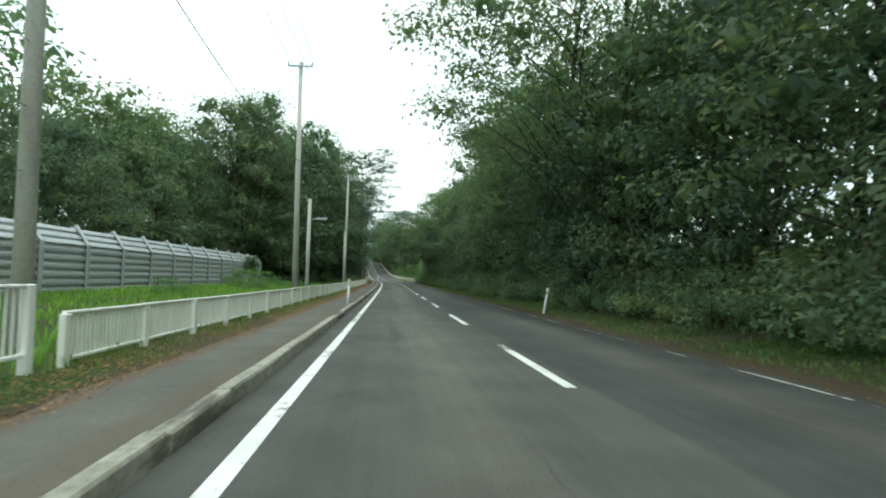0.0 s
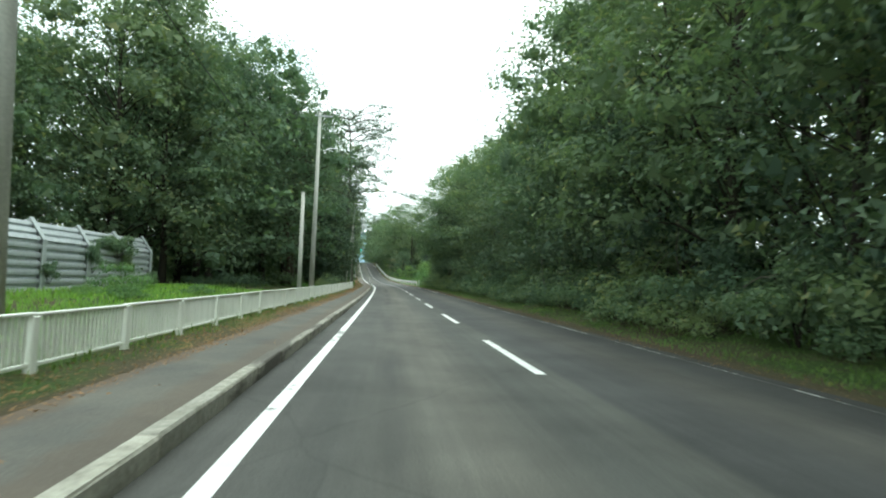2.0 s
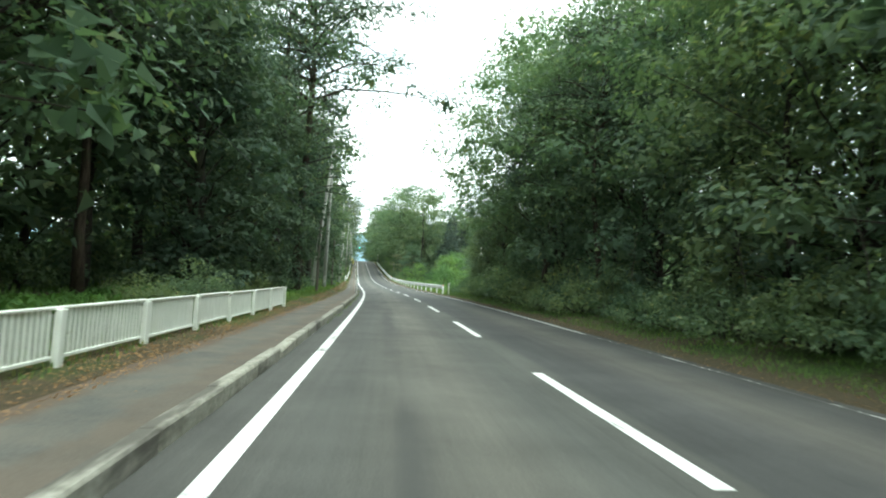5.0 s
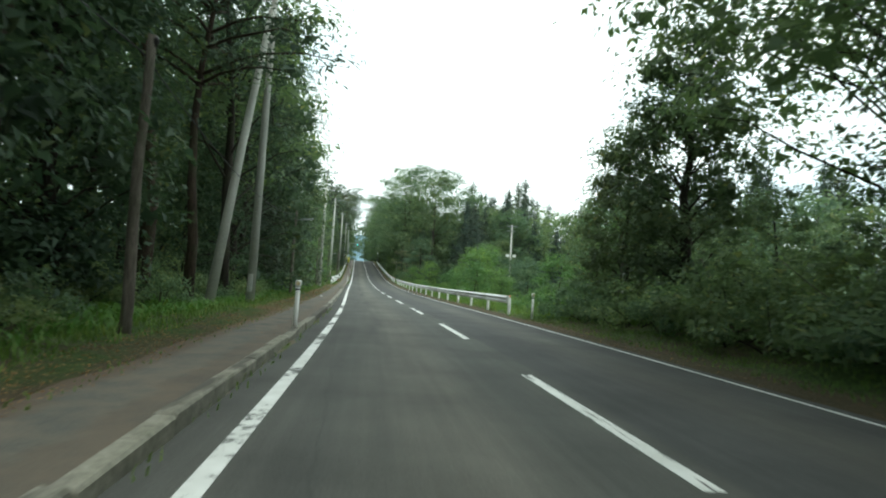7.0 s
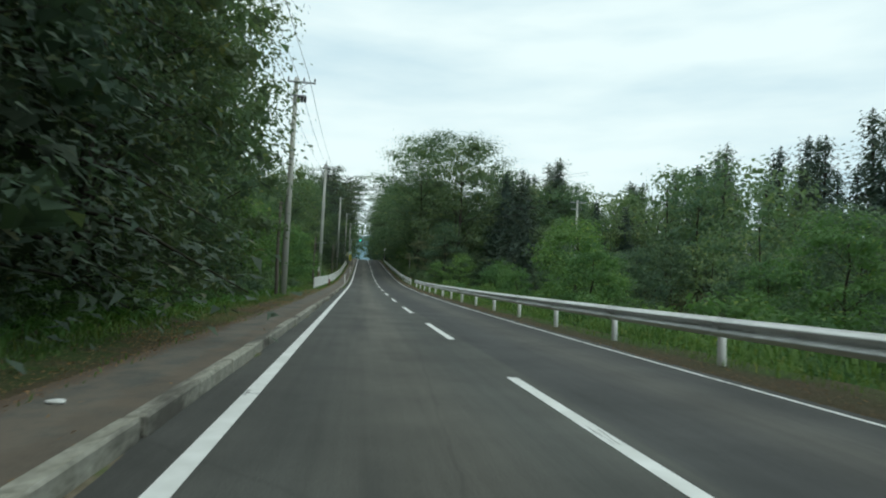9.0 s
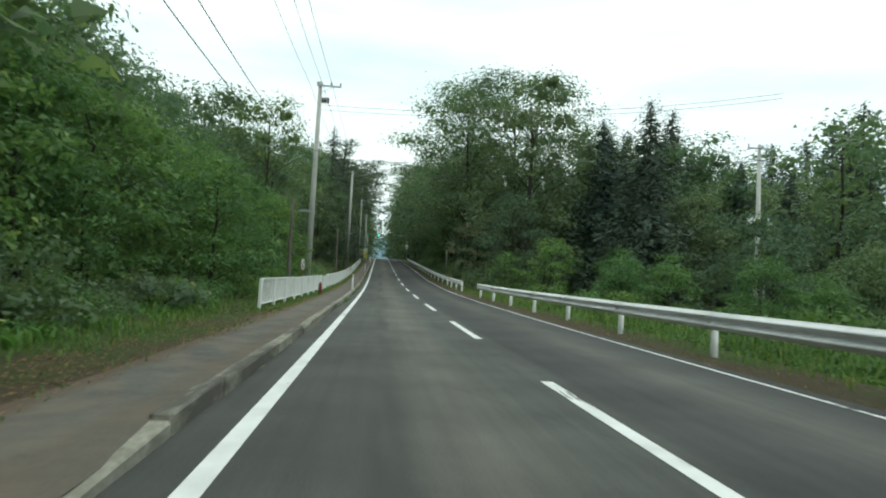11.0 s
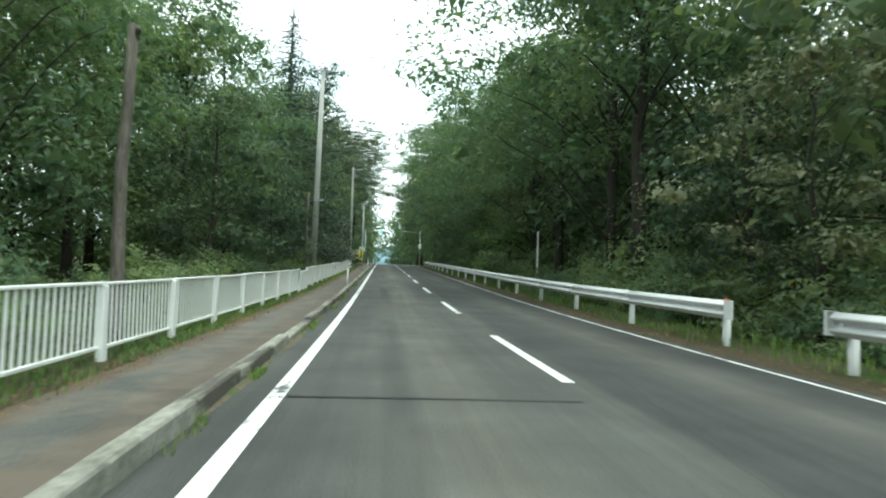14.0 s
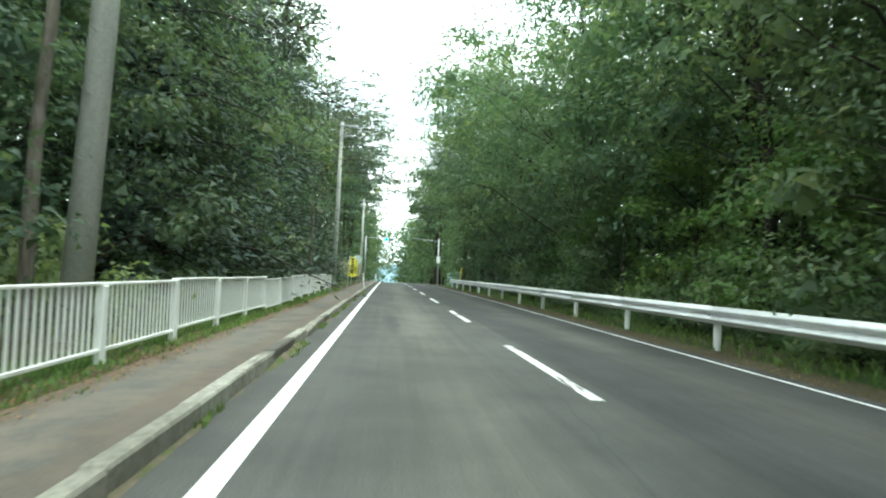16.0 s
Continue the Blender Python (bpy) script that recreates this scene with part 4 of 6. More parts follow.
for u, y, z, turn in ((-2.75, 268.0, 0.5, 15), (-3.0, 276.0, 0.4, 20), (7.6, 289.0, 0.3, -10)):
    t = thing("banner_flag", stand(u, y, ground_z(u, y), 2, 0, turn), "tall narrow yellow cloth banner on a thin pole", "banner", "yellow banners")
    t.scale = (0.78, 0.78, 0.78)
    bm = bmesh.new()
    add_tube(bm, [(0, 0, 0), (0, 0, 2.75)], 0.015, 7)
    add_tube(bm, [(0, 0, 2.7), (0.6, 0, 2.7)], 0.01, 6)
    part("pole", bm, M_WHITE, t)
    bm = bmesh.new()
    n = 10
    a = [bm.verts.new((0.03, 0.05 * math.sin(k * 0.9), 2.68 - 1.75 * k / n)) for k in range(n + 1)]
    b = [bm.verts.new((0.6, 0.08 * math.sin(k * 0.9 + 1), 2.68 - 1.75 * k / n)) for k in range(n + 1)]
    for k in range(n):
        bm.faces.new((a[k], a[k + 1], b[k + 1], b[k]))
    cloth = part("cloth", bm, M_YELLOW, t)
    bm = bmesh.new()
    for k in range(6):
        for s in (-1, 1):
            add_box(bm, (0.2, s * 0.075 - 0.003, 2.42 - 0.24 * k), (0.44, s * 0.075 + 0.003, 2.55 - 0.24 * k))
    part("lettering", bm, M_BLACK, cloth, "dark bars of lettering")

# road sign seen from behind, boards near the junction, traffic signal
t = thing("round_sign", stand(-2.9, 283.0, 0.1, 0), "round pale sign on a post at the junction", "road sign")
bm = bmesh.new()
add_tube(bm, [(0, 0, -0.3), (0, 0, 2.6)], 0.035, 10)
part("post", bm, M_ZINC, t)
bm = bmesh.new()
add_tube(bm, [(0, -0.04, 2.2), (0, -0.06, 2.2)], 0.45, 24)
part("disc", bm, plain_material("pale_green_enamel", (0.55, 0.68, 0.62), 0.4), t)
t = thing("notice_board", stand(-4.4, 296.0, 0.2, 0, 0, -20), "yellowish notice board on posts by the junction", "notice board")
bm = bmesh.new()
add_box(bm, (-1.3, -0.04, 0.5), (1.3, 0.04, 2.2))
part("board", bm, plain_material("cream_board", (0.55, 0.52, 0.30), 0.6), t)
for s in (-1, 1):
    bm = bmesh.new()
    add_box(bm, (s * 1.1 - 0.05, -0.1, -0.3), (s * 1.1 + 0.05, -0.042, 2.3))
    part("post", bm, M_ZINC, t)

t = thing("traffic_signal", stand(-3.2, 309.0, 0.0), "horizontal traffic signal on a long steel arm", "traffic signal")
bm = bmesh.new()
add_tube(bm, [(0, 0, -0.3), (0, 0, 6.4)], [0.13, 0.09], 14)
part("mast", bm, M_ZINC, t)
bm = bmesh.new()
add_tube(bm, [(0, 0, 6.1), (3.4, 0, 6.35)], 0.05, 8)
part("arm", bm, M_ZINC, t)
bm = bmesh.new()
bevel_box(bm, (2.6, -0.2, 5.75), (3.85, -0.02, 6.15), 0.05)
head = part("signal_head", bm, M_ZINC, t)
for k, (nm, col) in enumerate((("green_light", (0.0, 0.75, 0.5)), ("yellow_light", (0.12, 0.09, 0.02)), ("red_light", (0.12, 0.02, 0.02)))):
    bm = bmesh.new()
    add_tube(bm, [(2.85 + 0.38 * k, -0.2, 5.95), (2.85 + 0.38 * k, -0.225, 5.95)], 0.15, 16)
    mt = plain_material(nm + "_glass", col, 0.2)
    if k == 0:
        mt.node_tree.nodes["Principled BSDF"].inputs["Emission Color"].default_value = (0.0, 1.0, 0.65, 1)
        mt.node_tree.nodes["Principled BSDF"].inputs["Emission Strength"].default_value = 3.0
    part(nm, bm, mt, head)
    bm = bmesh.new()
    rr = add_tube(bm, [(2.85 + 0.38 * k, -0.2, 5.95), (2.85 + 0.38 * k, -0.4, 5.95)], 0.17, 16, False)
    bmesh.ops.delete(bm, geom=[f for f in bm.faces if f.calc_center_median().z < 5.95], context="FACES")
    part("visor", bm, M_ZINC, head)
t = thing("traffic_signal", stand(7.2, 312.0, 0.0), "steel signal mast with a long arm over the road", "traffic signal")
bm = bmesh.new()
add_tube(bm, [(0, 0, -0.3), (0, 0, 6.6)], [0.13, 0.09], 14)
part("mast", bm, M_ZINC, t)
bm = bmesh.new()
add_tube(bm, [(0, 0, 6.2), (-3.8, 0, 6.5)], 0.05, 8)
part("arm", bm, M_ZINC, t)
bm = bmesh.new()
bevel_box(bm, (-0.25, -0.3, 3.0), (0.25, -0.1, 4.0), 0.03)
part("signal_box", bm, M_WHITE, t)

# a scrap of crumpled white paper on the footpath
bm = bmesh.new()
bmesh.ops.create_icosphere(bm, subdivisions=2, radius=0.05)
for v in bm.verts:
    v.co *= 1 + 0.5 * noise.noise(v.co * 30)
    v.co.z = v.co.z * 0.4 + 0.015
    v.co.x *= 1.6
o = finish("paper_scrap", bm, M_WHITE)
o.matrix_world = along(-2.2, 130.7, WALK_Z + 0.0)
tagged(o, "crumpled scrap of white paper on the footpath", "litter")


# ---- plants ----
def leaf_mesh(name, pos, nor, length, width, fold, mat, seed):
    """A mesh of many pointed leaves, each an island of its own."""
    r = np.random.default_rng(seed)
    n = len(pos)
    nor = nor / np.linalg.norm(nor, axis=1, keepdims=True)
    ax = np.cross(nor, r.normal(size=(n, 3)))
    ax /= np.linalg.norm(ax, axis=1, keepdims=True)
    side = np.cross(nor, ax)
    L, W = length[:, None], width[:, None]
    skew = r.uniform(-0.25, 0.25, (n, 1))
    v = np.empty((n, 3, 3))
    v[:, 0] = pos - ax * L * 0.5 - side * W * 0.5
    v[:, 1] = pos - ax * L * (0.2 + skew) + side * W * 0.5 + nor * W * fold
    v[:, 2] = pos + ax * L * 0.5 + side * W * skew - nor * L * 0.15
    me = bpy.data.meshes.new(name)
    me.vertices.add(3 * n)
    me.vertices.foreach_set("co", v.reshape(-1))
    me.loops.add(3 * n)
    me.loops.foreach_set("vertex_index", np.arange(3 * n))
    me.polygons.add(n)
    me.polygons.foreach_set("loop_start", np.arange(n) * 3)
    me.update(calc_edges=True)
    me.materials.append(mat)
    return me


def clump_leaves(r, centre, radius, count, flat, size, aspect, up, inner, loose=0.0):
    """Leaves in a shell over a lumpy clump, some on sprigs that stand out of it; a few large inner ones close its heart."""
    d = r.normal(size=(count, 3))
    d[:, 2] = d[:, 2] * 0.75 + 0.35
    d /= np.linalg.norm(d, axis=1, keepdims=True)
    rad = radius * (0.5 - 0.3 * loose + (0.5 + 0.55 * loose) * r.random(count) ** 0.6) * (1 + 0.2 * np.sin(5 * d[:, 0] + 3 * d[:, 1] + centre[0] * 7) + 0.12 * np.sin(9 * d[:, 2] + 7 * d[:, 0] + centre[1] * 5))
    sprig = r.normal(size=(7, 3))
    sprig[:, 2] = np.abs(sprig[:, 2]) * 0.5
    sprig /= np.linalg.norm(sprig, axis=1, keepdims=True)
    k = count // 6
    pick = r.integers(0, 7, k)
    far = r.uniform(0.8, 1.32 + 0.35 * loose, k)
    d[:k] = sprig[pick] + r.normal(size=(k, 3)) * 0.13
    rad[:k] = radius * far
    p = np.array(centre) + d * rad[:, None] * np.array([1, 1, flat])
    nn = d * 0.8 + np.array([0, 0, up]) + r.normal(size=(count, 3)) * 0.3
    L = size * r.uniform(0.6, 1.3, count)
    n = int((1 - 1.3 * min(loose, 0.75)) * max(8, 2 * count * inner))
    d2 = r.normal(size=(n, 3))
    d2 /= np.linalg.norm(d2, axis=1, keepdims=True)
    p = np.concatenate([p, np.array(centre) + d2 * radius * 0.42 * np.sqrt(r.random((n, 1))) * np.array([1, 1, flat])])
    nn = np.concatenate([nn, d2 + r.normal(size=(n, 3)) * 0.5])
    L = np.concatenate([L, radius * r.uniform(0.24, 0.37, n)])
    return p, nn, L, np.concatenate([L[:count] * aspect, L[count:] * 0.8])


def build_plant(kind, trunk_bm, bark, clumps, mat, count, size, aspect, label, category, seed, flat=0.6, up=0.45, inner=0.06, fold=0.18, loose=0.0):
    t = thing(kind, Matrix.Translation((0, 0, -500)), label, category)
    if trunk_bm is not None:
        part("trunk", trunk_bm, bark, t)
    r = np.random.default_rng(seed)
    got = [clump_leaves(r, c, rad, max(8, int(count * (rad / clumps[0][1]) ** 2)), flat, size, aspect, up, inner, loose) for c, rad in clumps]
    p, nn, L, W = (np.concatenate([g[i] for g in got]) for i in range(4))
    me = leaf_mesh("crown" if trunk_bm is not None else "foliage", p, nn, L, W, fold, mat, seed + 1)
    ob = new("crown" if trunk_bm is not None else "foliage", me)
    ob.parent = t
    return t


def limb_curve(a, b, r, droop=0.0):
    a, b = Vector(a), Vector(b)
    pts = []
    for k in range(5):
        f = k / 4
        p = a.lerp(b, f)
        p += Vector((r.uniform(-1, 1), r.uniform(-1, 1), r.uniform(-0.6, 0.6))) * 0.10 * (b - a).length * f * (1 - f) * 2
        p.z += 0.16 * (b - a).length * math.sin(math.pi * f) * (1 - droop)
        pts.append(tuple(p))
    return pts


def broad_tree(height, width, base, n, count, size, mat, label, seed, bark=None, lean=0.0, radius=1.25, sides=9, kind="broadleaf_tree", thick=0.0125, spread=1.0, flat=0.6, up=0.6, ivy=0.0, loose=0.15):
    """A tree with forked limbs; clumps of leaves sit at the limbs' ends, from base height to the top."""
    r = random.Random(seed)
    bm = bmesh.new()
    bend = [(lean * k / 6 * k / 6 + r.uniform(-0.12, 0.12) * (k > 0), r.uniform(-0.12, 0.12) * (k > 0), height * 0.9 * k / 6) for k in range(7)]
    bend[0] = (0, 0, -0.6)
    r0 = height * thick + 0.03
    add_tube(bm, bend, [r0 * 1.25] + [r0 * (1 - 0.13 * k) for k in range(1, 7)], sides)
    clumps = []
    for i in range(n):
        f = (i + 0.5) / n
        z = base + (height - base) * (f ** 0.9)
        g = (z - base) / max(height - base, 0.1)
        env = width * (math.sin(math.pi * min(max(0.22 + 0.72 * g, 0), 1)) ** 0.7) * spread
        a = i * 2.399 + r.uniform(-0.5, 0.5)
        rr = env * math.sqrt(r.uniform(0.12, 1.0))
        k = min(z / (height * 0.9), 1.0) * 6
        k0 = min(int(k), 5)
        tx = bend[k0][0] + (bend[k0 + 1][0] - bend[k0][0]) * (k - k0)
        c = (tx + rr * math.cos(a), rr * math.sin(a), z + r.uniform(-0.4, 0.4))
        clumps.append((c, radius * r.uniform(0.75, 1.25)))
        if i % 2 == 0 and rr > 0.25 * width:
            z0 = max(z - rr * r.uniform(0.5, 0.9), height * 0.12)
            kk = min(z0 / (height * 0.9), 1) * 6
            k1 = min(int(kk), 5)
            b0 = tuple(bend[k1][q] + (bend[k1 + 1][q] - bend[k1][q]) * (kk - k1) for q in range(2)) + (z0,)
            rt = r0 * 0.25 * (1 - 0.5 * g)
            add_tube(bm, limb_curve(b0, c, r, 0.4), [rt, rt * 0.8, rt * 0.6, rt * 0.4, rt * 0.18], 5, False)
    if ivy:
        # climbers up the trunk
        z = 0.5
        while z < base + 1.5:
            a = r.uniform(0, 6.28)
            clumps.append(((r0 * math.cos(a), r0 * math.sin(a), z), ivy * r.uniform(0.7, 1.3)))
            z += 0.42
    clumps.sort(key=lambda c: -c[1])
    clumps.insert(0, (clumps[0][0], radius))
    return build_plant(kind, bm, bark or M_BARK_GREY, clumps, mat, count, size, 0.56, label, "tree", seed, flat, up, loose=loose)


def pine_tree(height, label, seed, tiers=13, count=230, reach=3.6, bare=0.45, lean=0.6, taper=-0.62, limbs=3):
    """A red pine: a bare, slightly bent trunk and flat plates of needles on level limbs."""
    r = random.Random(seed)
    bm = bmesh.new()
    trunk = [(lean * math.sin(k * 0.5) * k / 7, 0.3 * math.sin(k * 0.8 + seed), height * k / 7) for k in range(8)]
    trunk[0] = (0, 0, -0.6)
    r0 = 0.0125 * height
    add_tube(bm, trunk, [r0 * 1.2] + [r0 * (1 - 0.12 * k) for k in range(1, 8)], 10)
    clumps = []
    for i in range(tiers):
        z = height * (bare + (1.0 - bare) * (i + 0.4 + r.uniform(-0.45, 0.45)) / tiers)
        k = z / height * 7
        k0 = min(int(k), 6)
        o = [trunk[k0][q] + (trunk[k0 + 1][q] - trunk[k0][q]) * (k - k0) for q in range(2)]
        for j in range(limbs):
            a = i * 2.1 + j * 6.28 / limbs + r.uniform(-0.5, 0.5)
            ln = reach * (1.1 + taper * (i / tiers)) * r.uniform(0.5, 1.2)
            e = (o[0] + ln * math.cos(a), o[1] + ln * math.sin(a), z + r.uniform(-0.5, 0.7))
            add_tube(bm, limb_curve((o[0], o[1], z - 0.3), e, r, 0.3), [0.075, 0.06, 0.05, 0.035, 0.015], 5, False)
            clumps.append((e, 1.15 * r.uniform(0.8, 1.25)))
            for g, da in ((0.3, -0.4), (0.55, 0.25), (0.8, -0.22)):
                clumps.append(((o[0] + ln * g * math.cos(a + da), o[1] + ln * g * math.sin(a + da), z + r.uniform(-0.1, 0.6)), 0.85 * r.uniform(0.7, 1.25)))
    clumps.append(((trunk[7][0], trunk[7][1], height + 0.1), 1.1))
    clumps.insert(0, (clumps[0][0], 1.15))
    return build_plant("pine_tree", bm, M_BARK_PINE, clumps, M_NEEDLE, count, 0.30, 0.30, label, "tree", seed, 0.46, 0.7, 0.03, 0.1, 0.35)


def spruce_tree(height, width, label, seed, whorls=24, count=34, size=0.34, boughs=10, taper=0.7, heart=0.45):
    """A conical conifer: whorls of drooping boughs, thick with needles."""
    r = random.Random(seed)
    bm = bmesh.new()
    add_tube(bm, [(0, 0, -0.6), (0.05, 0, height * 0.5), (0, 0, height)], [0.014 * height + 0.03, 0.009 * height, 0.02], 9)
    rr = np.random.default_rng(seed)
    P, N, L = [], [], []
    for i in range(whorls):
        f = (i + 0.3) / whorls
        z = height * (0.06 + 0.93 * f)
        ln = width * (1 - f) ** taper * r.uniform(0.8, 1.15) + 0.06
        for j in range(boughs):
            a = j * 6.283 / boughs + i * 0.6 + r.uniform(-0.25, 0.25)
            l1 = ln * r.uniform(0.75, 1.15)
            z1 = z + r.uniform(-0.6, 0.6) * height / whorls
            tip = (l1 * math.cos(a), l1 * math.sin(a), z1 - 0.25 * l1)
            if j % 2 == 0 and l1 > 0.6:
                add_tube(bm, [(0, 0, z1), tuple(0.6 * c for c in tip[:2]) + (z1 - 0.08 * l1,), tip], [0.035, 0.025, 0.01], 4, False)
            m = max(16, int(count * l1 / width))
            g = np.sqrt(rr.random(m))
            p = np.stack([tip[0] * g, tip[1] * g, z1 + (tip[2] - z1) * g * g], 1) + rr.normal(size=(m, 3)) * np.array([0.26, 0.26, 0.26]) * (0.5 + g[:, None])
            P.append(p)
            N.append(np.array([math.cos(a) * 0.4, math.sin(a) * 0.4, 1.0]) + rr.normal(size=(m, 3)) * 0.3)
            L.append(size * (0.4 + 0.6 * (1 - f)) * rr.uniform(0.7, 1.4, m))
        m = int(3.6 / heart)
        a = rr.uniform(0, 6.283, m)
        q = ln * 0.45 * np.sqrt(rr.random(m))
        P.append(np.stack([q * np.cos(a), q * np.sin(a), z + rr.uniform(-0.6, 0.6, m) * height / whorls], 1))
        N.append(np.stack([np.cos(a), np.sin(a), 0.6 + 0 * a], 1) + rr.normal(size=(m, 3)) * 0.3)
        L.append((heart * ln + 0.55 * heart) * rr.uniform(0.8, 1.2, m))
    t = thing("conifer_tree", Matrix.Translation((0, 0, -500)), label, "tree")
    part("trunk", bm, M_BARK_GREY, t)
    L = np.concatenate(L)
    ob = new("crown", leaf_mesh("crown", np.concatenate(P), np.concatenate(N), L, L * 0.42, 0.1, M_SPRUCE, seed))
    ob.parent = t
    return t


def bush(width, height, n, count, size, mat, label, seed, aspect=0.56, kind="bush"):
    r = random.Random(seed)
    clumps = []
    for i in range(n):
        a, q = i * 2.399, math.sqrt((i + 0.5) / n)
        z = height * (1 - 0.75 * q * q) * r.uniform(0.35, 0.95)
        clumps.append(((width * q * math.cos(a), width * q * math.sin(a), max(z, 0.25)), 0.45 * (width + height) * 0.42 * r.uniform(0.8, 1.2)))
    bm = bmesh.new()
    for c, _ in clumps[::2]:
        add_tube(bm, limb_curve((0.1 * c[0], 0.1 * c[1], -0.2), c, r, 0.2), [0.03, 0.025, 0.02, 0.014, 0.006], 4, False)
    clumps.sort(key=lambda c: -c[1])
    t = thing(kind, Matrix.Translation((0, 0, -500)), label, "bush")
    part("woody_base", bm, M_BARK_GREY, t)
    rr = np.random.default_rng(seed)
    got = [clump_leaves(rr, c, rad, count, 0.8, size, aspect, 0.45, 0.06) for c, rad in clumps]
    p, nn, L, W = (np.concatenate([g[i] for g in got]) for i in range(4))
    p[:, 2] = np.maximum(p[:, 2], 0.03)
    ob = new("foliage", leaf_mesh("foliage", p, nn, L, W, 0.18, mat, seed + 1))
    ob.parent = t
    return t


